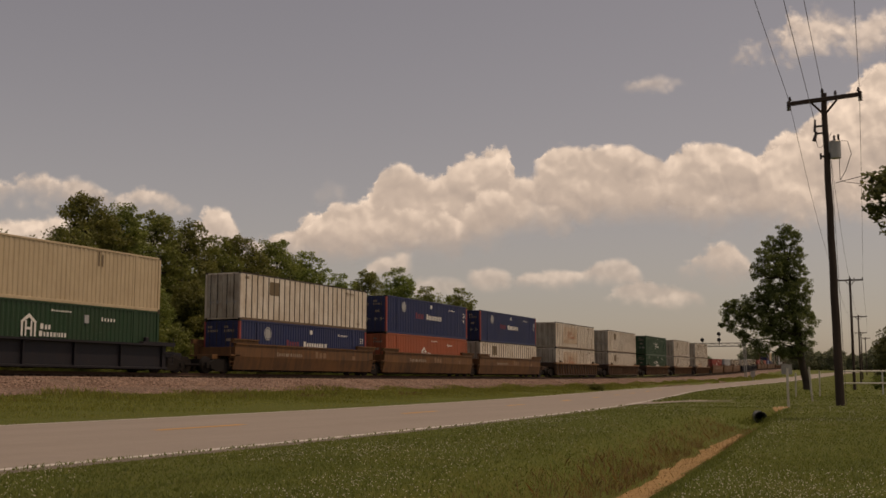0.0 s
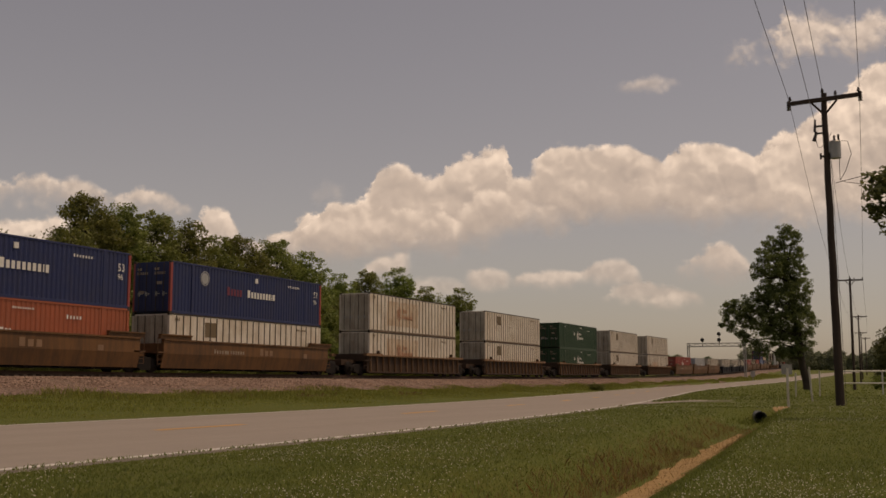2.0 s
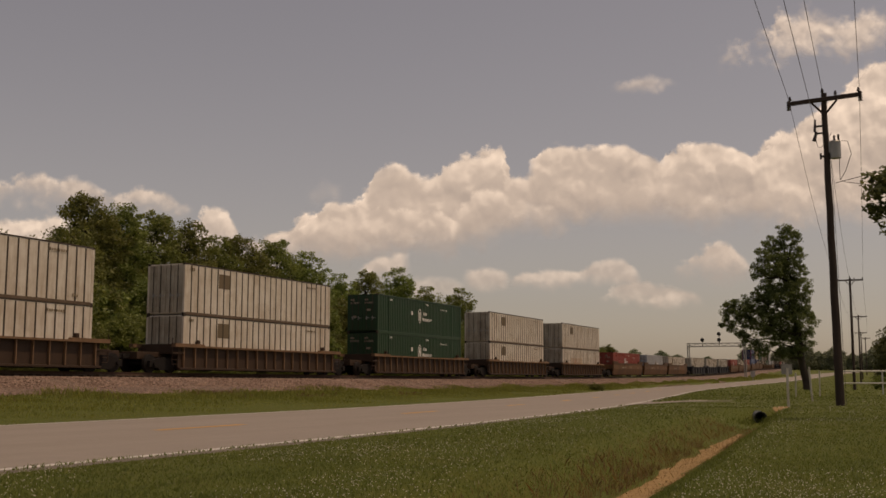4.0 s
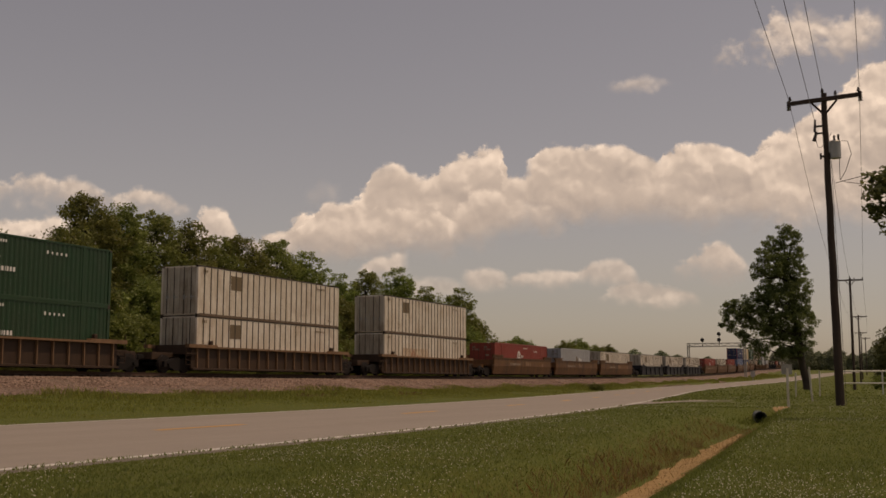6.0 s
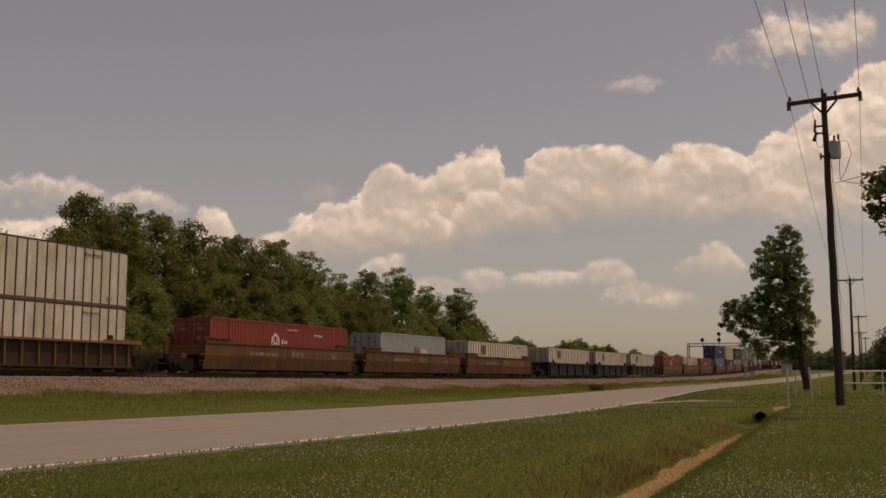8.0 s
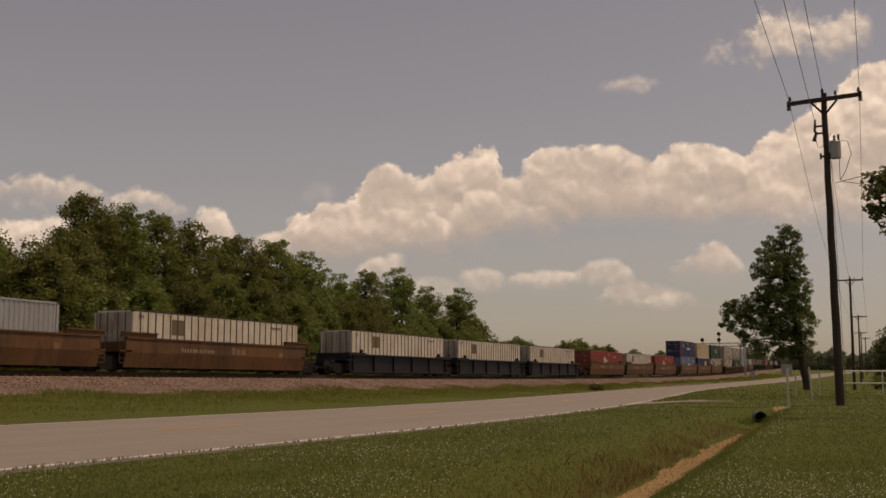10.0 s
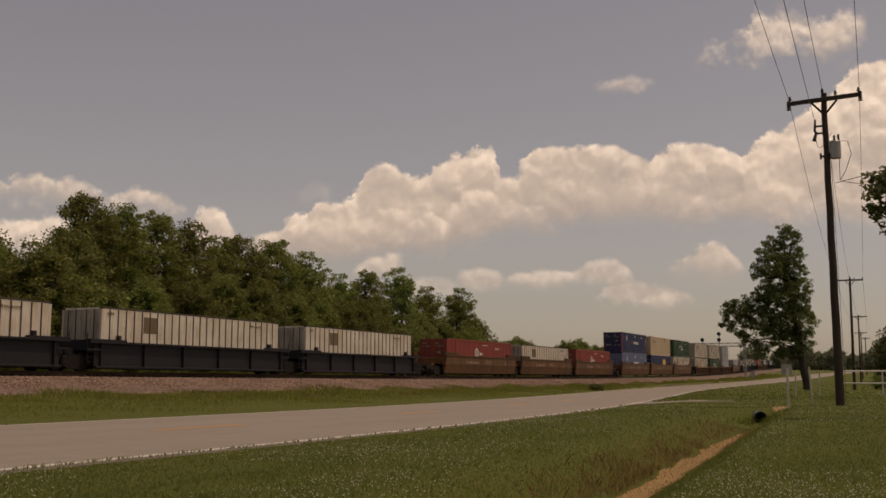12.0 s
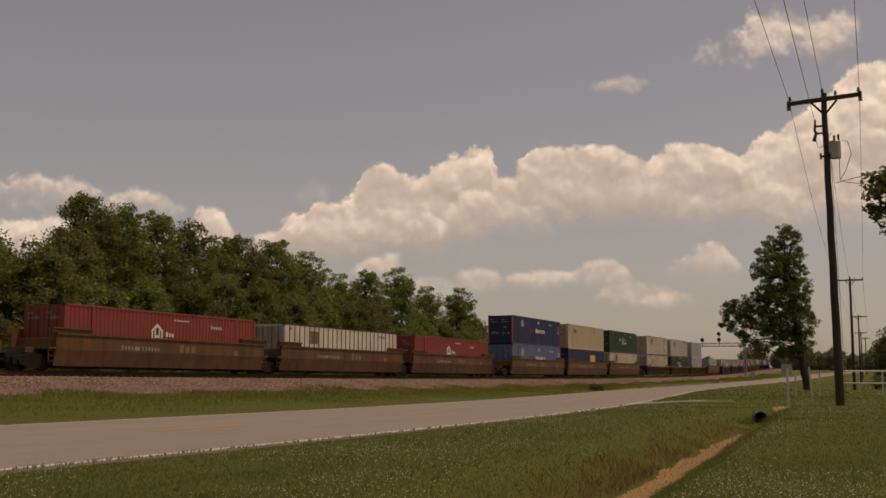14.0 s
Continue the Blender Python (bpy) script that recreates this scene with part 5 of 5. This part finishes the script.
def utility_pole(tall, dressed=False):
    pole = empty("utility_pole")
    bm = bmesh.new()
    rng = np.random.default_rng(3)
    knots = [-0.4 + (tall + 0.4) * i / 11 for i in range(12)]
    tube(bm, [(0.012 * math.sin(3 * i), 0.012 * math.cos(2 * i), q) for i, q in enumerate(knots)], [0.156 - 0.058 * i / 11 for i in range(12)], sides=14)
    part("shaft", bm, M_POLE, pole, "dark weathered timber shaft")
    z = tall - 0.25
    lean = 0.048 if dressed else 0.0
    arm = part("crossarm", boxes((-1.25, 1.25, -0.20, -0.09, -0.075, 0.075), bevel=0.012), M_POLE, pole)
    arm.matrix_basis = pose(0, 0, z, 0, -math.degrees(lean), 0)
    for s in (-1, 1):
        part("brace", rods(((s * 0.44, -0.15, z - 0.07), (s * 0.06, -0.13, z - 0.50), 0.040), sides=6), M_POLE, pole)
    for x in (-1.15, 0.40, 1.17):
        o = part("insulator", insulator(), M_PORCELAIN, pole)
        o.matrix_basis = pose(x, -0.145, z + 0.07 + lean * x)
    o = part("insulator", insulator(), M_PORCELAIN, pole)
    o.matrix_basis = pose(-0.04, 0, tall)
    if dressed:
        # dead-end strings at the arm's ends
        for x in (-1.20, 1.22):
            bm = bmesh.new()
            for i in range(4):
                rod(bm, (x, -0.15, z + lean * x + 0.10 - 0.09 * i), (x, -0.15, z + lean * x + 0.04 - 0.09 * i), 0.055, 0.085, sides=12)
            part("insulator", bm, M_PORCELAIN, pole)
        bm = bmesh.new()
        rod(bm, (0.30, -0.1, tall - 2.42), (0.30, -0.1, tall - 1.84), 0.185, 0.185, sides=24)
        rod(bm, (0.30, -0.1, tall - 1.84), (0.30, -0.1, tall - 1.79), 0.20, 0.17, sides=24)
        box(bm, 0.08, 0.16, -0.16, -0.04, tall - 2.2, tall - 1.8)
        tank = part("transformer", bm, M_GALV, pole, "grey cylindrical transformer tank")
        for x, y in ((0.28, -0.02), (0.42, -0.16)):
            bm = bmesh.new()
            for i in range(4):
                rod(bm, (x, y, tall - 1.80 + 0.06 * i), (x, y, tall - 1.75 + 0.06 * i), 0.05, 0.03, sides=10)
            part("bushing", bm, M_PORCELAIN, tank)
        bm = bmesh.new()
        rod(bm, (-0.36, -0.15, tall - 1.42), (-0.33, -0.15, tall - 0.98), 0.05, 0.035, sides=10)
        box(bm, -0.36, -0.08, -0.12, -0.06, tall - 1.24, tall - 1.18)
        part("fuse_cutout", bm, M_PORCELAIN, pole)
        bm = bmesh.new()
        rod(bm, (-0.40, -0.15, tall - 1.75), (-0.30, -0.15, tall - 1.42), 0.07, 0.05, sides=10)
        box(bm, -0.30, -0.08, -0.12, -0.06, tall - 1.5, tall - 1.44)
        part("surge_arrester", bm, M_PORCELAIN, pole)
        bm = bmesh.new()
        rod(bm, (-0.22, -0.12, tall - 2.32), (-0.08, -0.12, tall - 2.32), 0.04, sides=8)
        rod(bm, (-0.2, -0.12, tall - 2.42), (-0.2, -0.12, tall - 2.2), 0.035, sides=8)
        part("clamp", bm, M_PORCELAIN, pole)
        for pts in (((-0.33, -0.15, tall - 1.7), (-0.28, -0.2, tall - 2.0), (-0.15, -0.2, tall - 2.0), (0.2, -0.15, tall - 1.5)),
                    ((0.52, -0.12, tall - 1.8), (0.72, -0.12, tall - 1.85), (0.82, -0.12, tall - 2.3), (0.6, -0.12, tall - 2.9), (0.42, -0.12, tall - 3.2)),
                    ((0.42, -0.12, tall - 2.4), (0.40, -0.12, tall - 3.2), (0.6, -0.12, tall - 3.3), (1.3, -0.12, tall - 3.45))):
            bm = bmesh.new()
            tube(bm, pts, [0.011] * len(pts), sides=6)
            part("jumper_wire", bm, M_WIRE, pole)
        part("ground_wire", rods(((0.205, -0.06, 0.0), (0.14, -0.06, tall - 2.5), 0.008), sides=5), M_WIRE, pole)
    return tagged(pole, "dark timber utility pole with crossarm" if not dressed else "dark timber utility pole with crossarm and transformer", "utility pole", "utility poles along the road")


def build_poles():
    spots = [(-3.18, 40.32, 11.12), (-7.7, 115.13, 11.1), (-11.29, 183.79, 10.8), (-15.4, 257.07, 10.4), (-18.8, 332.65, 10.6), (0.4, -34.5, 11.05)]
    tops = []
    for i, (x, y, tall) in enumerate(spots):
        o = utility_pole(tall, i == 0)
        turn = math.degrees(math.atan2(-LINE_DIR.x, LINE_DIR.y))
        o.matrix_basis = pose(x, y, height(x, y), 0, -0.65 if i == 0 else 0, turn + (0, 0, 3, -2, 0, 0)[i])
        tops.append(o.matrix_basis @ Vector((0, 0, tall)))
    chain = [tops[5]] + tops[:5]
    across = Vector((LINE_DIR.y, -LINE_DIR.x, 0))
    for off, dz in ((-1.2, -0.1), (-0.04, 0.14), (1.21, -0.02)):
        for i, (a, b) in enumerate(zip(chain, chain[1:])):
            bm = bmesh.new()
            p, q = a + across * off + Vector((0, 0, dz)), b + across * off + Vector((0, 0, dz))
            sag = [p.lerp(q, k / 24) - Vector((0, 0, 4 * (1.0 if i else 0.5) * (k / 24) * (1 - k / 24))) for k in range(25)]
            tube(bm, sag, [0.009 if i < 2 else 0.012] * 25, sides=5)
            tagged(part("power_line", bm, M_WIRE), "thin dark overhead power line wire", "cable", "overhead wires")
    # tap wire that comes down on the fuse cutout
    bm = bmesh.new()
    p, q = tops[5] + across * -0.45, tops[0] + across * -0.34 + Vector((0, 0, -0.98))
    tube(bm, [p.lerp(q, k / 24) - Vector((0, 0, 2.0 * (k / 24) * (1 - k / 24))) for k in range(25)], [0.009] * 25, sides=5)
    tagged(part("power_line", bm, M_WIRE), "thin dark overhead power line wire", "cable", "overhead wires")
    # service drop into the lawn tree
    bm = bmesh.new()
    rod(bm, tops[0] + Vector((0.3, -0.1, -3.3)), tops[0] + Vector((6.2, -9.5, -3.9)), 0.012, sides=5)
    tagged(part("service_wire", bm, M_WIRE), "thin dark service wire from the pole", "cable")


def build_roadside():
    for x, y, h, lean in ((-4.75, 38.97, 1.32, 0), (-7.47, 64.8, 1.38, 1), (-5.13, 50.45, 1.5, -4), (-6.64, 69.6, 1.55, 1)):
        post = part("marker_post", boxes((-0.035, 0.035, -0.035, 0.035, -0.2, h), bevel=0.008), M_WHITEPOST)
        post.matrix_basis = pose(x, y, height(x, y), 0, lean, YAW)
        tagged(post, "slim whitish weathered wooden marker post", "post", "marker posts by the ditch")
    fence = empty("rail_fence", pose(-6.5, 79.43, height(-5.81, 79.74), 0, 0, YAW))
    for i in range(6):
        p = part("fence_post", rods(((0, 0, -0.3), (0, 0, 1.65), 0.055), sides=10), M_FENCE, fence)
        p.matrix_basis = pose(3.2 * i, 0, 0)
    for z in (0.78, 1.6):
        part("rail", rods(((-0.05, -0.06, z), (16.1, -0.06, z), 0.052), sides=10), M_FENCE, fence)
    tagged(fence, "white painted pipe rail fence on the lawn", "fence")
    x, y = -4.90, 33.6
    bm = bmesh.new()
    d = Vector((-0.098, 1, 0)).normalized()
    outer, inner, n = [], [], 24
    for s in (0, 3.4):
        for r, ring in ((0.185, outer), (0.155, inner)):
            ring.append([bm.verts.new((r * math.cos(i * math.tau / n), s, r * math.sin(i * math.tau / n))) for i in range(n)])
    for i in range(n):
        j = (i + 1) % n
        bm.faces.new((outer[0][i], outer[0][j], outer[1][j], outer[1][i]))
        bm.faces.new((inner[0][j], inner[0][i], inner[1][i], inner[1][j]))
        bm.faces.new((outer[0][j], outer[0][i], inner[0][i], inner[0][j]))
        bm.faces.new((outer[1][i], outer[1][j], inner[1][j], inner[1][i]))
    for k in range(12):
        for r in (0.202,):
            ring = [[bm.verts.new((r * math.cos(i * math.tau / 20), 0.1 + 0.27 * k + e, r * math.sin(i * math.tau / 20))) for i in range(20)] for e in (0, 0.1)]
            for i in range(20):
                j = (i + 1) % 20
                bm.faces.new((ring[0][i], ring[0][j], ring[1][j], ring[1][i]))
    pipe = part("culvert_pipe", bm, M_PLASTIC)
    pipe.matrix_basis = pose(x, y, -0.09, 0, 6, 12)
    tagged(pipe, "black ribbed plastic culvert pipe in the ditch", "pipe")
    # bare soil in the ditch bottom and beyond the pipe
    for y0, y1, half, aside in ((5.0, 27.0, 0.19, 0.03), (34.5, 39.5, 0.24, 0.55)):
        verts, faces, rows, yy = [], [], 0, y0
        while yy < y1:
            t = (yy - y0) / (y1 - y0)
            wdt = half * math.sin(math.pi * min(max(t, 0.03), 0.97)) ** 0.5 * (1 + 0.8 * noise.noise(Vector((yy * 1.3, 0, 2))))
            for k in range(7):
                q = -1 + k / 3
                xx = ditch_x(yy) + aside + q * wdt + 0.15 * noise.noise(Vector((yy * 0.6, 4, 0)))
                verts.append((xx, yy, height(xx, yy) + 0.012))
            rows += 1
            yy += 0.3
        for j in range(rows - 1):
            for k in range(6):
                faces.append((j * 7 + k, j * 7 + k + 1, (j + 1) * 7 + k + 1, (j + 1) * 7 + k))
        tagged(sheet("bare_soil", verts, faces, M_SOIL, kind="structure", smooth=True), "bare orange-brown soil in the ditch")


def signal_bridge():
    y = 255.0
    br = empty("signal_bridge", pose(0, y, height(track_x(y) + 6.5, y)))
    x0, x1, tall = -53.0, -40.2, 8.0
    for x in (x0, x1):
        bm = bmesh.new()
        for dx in (-0.22, 0.22):
            for dy in (-0.22, 0.22):
                rod(bm, (x + dx, dy, -0.8), (x + dx, dy, tall), 0.08, sides=6)
        for i in range(9):
            z = 0.1 + 0.78 * i
            s = 1 if i % 2 else -1
            rod(bm, (x - 0.22 * s, -0.22, z), (x + 0.22 * s, -0.22, z + 0.78), 0.03, sides=5)
            rod(bm, (x + 0.22, -0.22 * s, z), (x + 0.22, 0.22 * s, z + 0.78), 0.03, sides=5)
        part("leg", bm, M_GALV, br, "lattice steel leg")
    bm = bmesh.new()
    for dy in (-0.4, 0.4):
        for z in (tall - 0.75, tall):
            rod(bm, (x0 - 0.3, dy, z), (x1 + 0.3, dy, z), 0.09, sides=6)
    n = 14
    for i in range(n):
        a, b = x0 + (x1 - x0) * i / n, x0 + (x1 - x0) * (i + 1) / n
        s = i % 2
        for dy in (-0.4, 0.4):
            rod(bm, (a, dy, tall - 0.75 * s), (b, dy, tall - 0.75 * (1 - s)), 0.04, sides=5)
    part("truss_beam", bm, M_GALV, br, "lattice steel beam across the track")
    for x, heads in ((-49.7, 1), (-45.9, 2)):
        mast = part("signal_mast", rods(((x, 0, tall - 0.8), (x, 0, tall + 1.1 * heads + 0.4), 0.07)), M_SIGNAL, br)
        for k in range(heads):
            z = tall + 0.75 + 1.35 * k
            bm = bmesh.new()
            rod(bm, (x, -0.32, z), (x, -0.26, z), 0.45, sides=24)
            rod(bm, (x, -0.26, z), (x, 0.1, z), 0.30, sides=16)
            for a in (0, 2.09, 4.19):
                rod(bm, (x + 0.2 * math.sin(a), -0.55, z + 0.2 * math.cos(a)), (x + 0.2 * math.sin(a), -0.32, z + 0.2 * math.cos(a)), 0.1, sides=10)
            part("signal_head", bm, M_SIGNAL, mast, "round black signal head")
    tagged(br, "grey lattice steel signal bridge over the railway", "signal bridge")
    hut = empty("relay_hut", pose(-42.0, 343.4, height(-42.0, 343.4), 0, 0, 10))
    part("body", boxes((-1.5, 1.5, -1.2, 1.2, -0.2, 2.9), bevel=0.03), M_HUT, hut)
    part("roof", boxes((-1.7, 1.7, -1.4, 1.4, 2.9, 3.05), bevel=0.03), M_HUT, hut)
    part("door", boxes((-0.45, 0.45, -1.24, -1.2, 0.1, 2.2), bevel=0.01), M_GALV, hut)
    tagged(hut, "small pale grey metal relay hut", "hut")
    x, y = -33.6, 222.0
    sign = empty("trackside_sign", pose(x, y, height(x, y)))
    part("post", rods(((0, 0, -0.3), (0, 0, 2.2), 0.05)), M_GALV, sign)
    part("board", boxes((-0.45, 0.45, -0.08, -0.05, 1.0, 2.1), bevel=0.008), M_GALV, sign)
    tagged(sign, "small grey trackside board on a post", "sign")


# ---- grass, clover, loose stones ----
def scatter(name, base, heights, widths, rng, material, label, bendy=0.5):
    """Thin upright blades, a folded pair of triangles each, as one mass."""
    n = len(base)
    a = rng.uniform(0, math.tau, n)
    side = np.stack([np.cos(a), np.sin(a), np.zeros(n)], 1) * widths[:, None]
    b = rng.uniform(0, math.tau, n)
    tip = np.stack([np.cos(b), np.sin(b), np.zeros(n)], 1) * (heights * bendy * rng.uniform(0, 1, n))[:, None]
    tip[:, 2] = heights
    mid = tip * np.array((0.35, 0.35, 0.6))
    verts = np.stack([base - side, base + side, base + mid + side * 0.7, base + tip, base + mid - side * 0.7], 1).reshape(-1, 3)
    me = bpy.data.meshes.new(name)
    me.vertices.add(5 * n)
    me.vertices.foreach_set("co", verts.astype(np.float32).ravel())
    me.loops.add(5 * n)
    me.loops.foreach_set("vertex_index", np.arange(5 * n, dtype=np.int32))
    me.polygons.add(n)
    me.polygons.foreach_set("loop_start", np.arange(0, 5 * n, 5, dtype=np.int32))
    me.update(calc_edges=True)
    me.materials.append(material)
    return tagged(new(name, me), label, kind="stuff")


def lawn_points(count, rng, near, far):
    """Points on the lawn, thinner with the distance from its near corner."""
    r = near * (far / near) ** rng.uniform(0, 1, count)
    a = np.radians(rng.uniform(-32, 52, count))
    return [(-x, y) for x, y in zip(r * np.sin(a), r * np.cos(a))]


def build_grass():
    rng = np.random.default_rng(21)
    base, hs, ws, dry, dh = [], [], [], [], []
    for x, y in lawn_points(300000, rng, 5.5, 75):
        rx = road_x(y)
        if x < rx + ROAD_HALF - 0.07 + 0.11 * noise.noise(Vector((x, y * 1.3, 0))):
            continue
        if 44 < y < 52.5 and x < rx + 8.6:
            continue
        off = x - ditch_x(y)
        z = max(height(x, y), road_z(y) + 0.03) if x < rx + ROAD_HALF + 0.03 else height(x, y)
        r = math.hypot(x, y)
        if -1.0 < off < 0.30 and y < 29.5:
            fade = 1 - step(0.2, 0.95, -off) + 0.45 * noise.noise(Vector((x * 1.2, y * 0.7, 4)))
            if rng.random() < fade:
                if off < -0.3 or rng.random() < 0.08:
                    dry.append((x, y, z - 0.01))
                    dh.append(0.03 + 0.11 * rng.random() * (1.0 if off < -0.3 else 0.5))
                continue
        if 34.5 < y < 39.5 and abs(off - 0.55) < 0.26 + 0.15 * noise.noise(Vector((x * 2, y, 4))):
            continue
        patch = 0.5 + 0.5 * noise.noise(Vector((x * 0.8, y * 0.8, 7)))
        base.append((x, y, z - 0.01))
        hs.append((0.018 + 0.034 * rng.random()) * (0.55 + 0.6 * patch) * (1.0 + 0.008 * r))
        ws.append(0.0016 + 0.00036 * r)
    # longer tufts the mower leaves round the pipe's mouth
    for _ in range(420):
        x, y = -4.92 + rng.normal() * 0.32, 33.25 + rng.normal() * 0.35
        if abs(x + 4.9) < 0.12 and y < 33.6:
            continue
        base.append((x, y, height(x, y) - 0.01))
        hs.append(0.08 + 0.14 * rng.random())
        ws.append(0.010)
    for x, y in lawn_points(36000, rng, 55, 300):
        if x < road_x(y) + ROAD_HALF + 0.1:
            continue
        base.append((x, y, height(x, y) - 0.01))
        hs.append(0.05 + 0.06 * rng.random())
        ws.append(0.03 + 0.0004 * y)
    scatter("lawn_grass", np.array(base), np.array(hs), np.array(ws), rng, M_BLADE, "short mown green lawn grass", 0.9)
    for _ in range(11000):
        y = 5 + 24.5 * rng.random() ** 0.8
        off = 0.28 - 1.25 * rng.random() ** 1.7
        if off > -0.25 and rng.random() < 0.25:
            continue
        lush = noise.noise(Vector((off * 1.1, y * 0.45, 14)))
        if rng.random() > 0.75 - 0.45 * max(-off - 0.2, 0) + 0.9 * lush:
            continue
        x = ditch_x(y) + off
        dry.append((x, y, height(x, y) - 0.01))
        dh.append(0.03 + 0.13 * rng.random() * (1.0 if off < -0.25 else 0.35))
    scatter("dry_grass", np.array(dry), np.array(dh), np.full(len(dry), 0.0024), rng, M_DRYBLADE, "dry orange-brown grass lining the ditch", 0.9)
    # rusty seeding weeds on the ditch's road-side bank and along the foot of the ballast
    weeds, wh = [], []
    for _ in range(3000):
        y = 6.5 + 15 * rng.random() ** 0.9
        off = -0.22 - 0.75 * rng.random() ** 1.5
        if noise.noise(Vector((off * 1.3, y * 0.8, 31))) + 0.5 * rng.random() < 0.25 + 0.25 * max(-off - 0.7, 0):
            continue
        x = ditch_x(y) + off
        weeds.append((x, y, height(x, y) - 0.01))
        wh.append(0.04 + 0.11 * rng.random() ** 1.6)
    near = len(weeds)
    for _ in range(5000):
        y = 24 + 40 * rng.random()
        x = track_x(y) + 7.6 + 3.8 * rng.random()
        if noise.noise(Vector((x * 0.35, y * 0.2, 33))) + 0.3 * rng.random() < 0.36:
            continue
        weeds.append((x, y, height(x, y) - 0.02))
        wh.append(0.10 + 0.24 * rng.random())
    ww = np.full(len(weeds), 0.0034)
    ww[near:] = 0.010
    scatter("seeding_weeds", np.array(weeds), np.array(wh), ww, rng, M_WEEDBLADE, "rusty brown seeding weeds on the banks", 0.8)
    tall, th = [], []
    for _ in range(210000):
        y = -6 + 330 * rng.random() ** 1.7
        w0, w1 = 5.0 + 1.5 * noise.noise(Vector((0, y * 0.07, 9))) + 1.3 * (1 - step(46, 56, y)), track_x(y)
        lo, hi = w1 + w0, road_x(y) - ROAD_HALF - 0.1
        if hi < lo:
            continue
        q = rng.random()
        x = lo + (hi - lo) * q
        clump = max(0.5 + 0.9 * noise.noise(Vector((x * 0.4, y * 0.25, 1))), 0.08)
        if q > 0.55 and rng.random() < 0.35:
            continue
        tall.append((x, y, height(x, y) - 0.02))
        th.append((0.07 + 0.36 * clump * clump * rng.random() ** 0.8) * (1.0 - 0.75 * step(0.35, 0.95, q)))
    tall = np.array(tall)
    scatter("tall_grass", tall, np.array(th), 0.007 + 0.00017 * np.hypot(tall[:, 0], tall[:, 1]), rng, M_TALLBLADE, "rank green grass between road and railway", 0.7)
    # clover heads: little six-pointed white balls
    heads = []
    for x, y in lawn_points(60000, rng, 6, 70):
        if x < road_x(y) + ROAD_HALF + 0.3 or abs(x - ditch_x(y)) < 1.0 and y < 30:
            continue
        if noise.noise(Vector((x * 0.45, y * 0.3, 20))) + 0.7 * rng.random() < 0.42:
            continue
        heads.append((x, y, height(x, y) + 0.03 + 0.03 * rng.random(), 0.003 + 0.003 * rng.random() + 0.00012 * math.hypot(x, y)))
    verts, faces = [], []
    for x, y, z, r in heads:
        i = len(verts)
        verts += [(x + r, y, z), (x, y + r, z), (x - r, y, z), (x, y - r, z), (x, y, z + r), (x, y, z - r)]
        faces += [(i, i + 1, i + 4), (i + 1, i + 2, i + 4), (i + 2, i + 3, i + 4), (i + 3, i, i + 4), (i + 1, i, i + 5), (i + 2, i + 1, i + 5), (i + 3, i + 2, i + 5), (i, i + 3, i + 5)]
    tagged(sheet("clover_flowers", verts, faces, M_CLOVER, kind="stuff"), "white clover flower heads in the lawn")
    # loose stones on the ballast shoulder
    verts, faces = [], []
    for _ in range(26000):
        y = 20 + 130 * rng.random() ** 1.4
        w = 2.2 + 3.8 * rng.random()
        z = 1.17 - 0.07 * min(w - 1.4, 1.2) / 1.2 if w < 2.6 else 1.1 - (w - 2.6) * 0.2
        z += 0.05 + rise(y) + 0.02
        r = 0.03 + 0.045 * rng.random()
        x = track_x(y) + w
        i = len(verts)
        j = rng.uniform(0.5, 1.2, 6) * r
        verts += [(x + j[0], y, z), (x, y + j[1], z), (x - j[2], y, z), (x, y - j[3], z), (x, y, z + j[4] * 0.8), (x, y, z - j[5])]
        faces += [(i, i + 1, i + 4), (i + 1, i + 2, i + 4), (i + 2, i + 3, i + 4), (i + 3, i, i + 4), (i + 1, i, i + 5), (i + 2, i + 1, i + 5), (i + 3, i + 2, i + 5), (i, i + 3, i + 5)]
    tagged(sheet("ballast_stones", verts, faces, M_STONES, kind="stuff"), "loose pinkish ballast stones on the shoulder")


build_ground()
build_road()
build_track()
build_clouds()
build_woods()
build_lone_tree()
build_edge_trees()
build_poles()
build_roadside()
signal_bridge()
build_train()
build_grass()
motions()
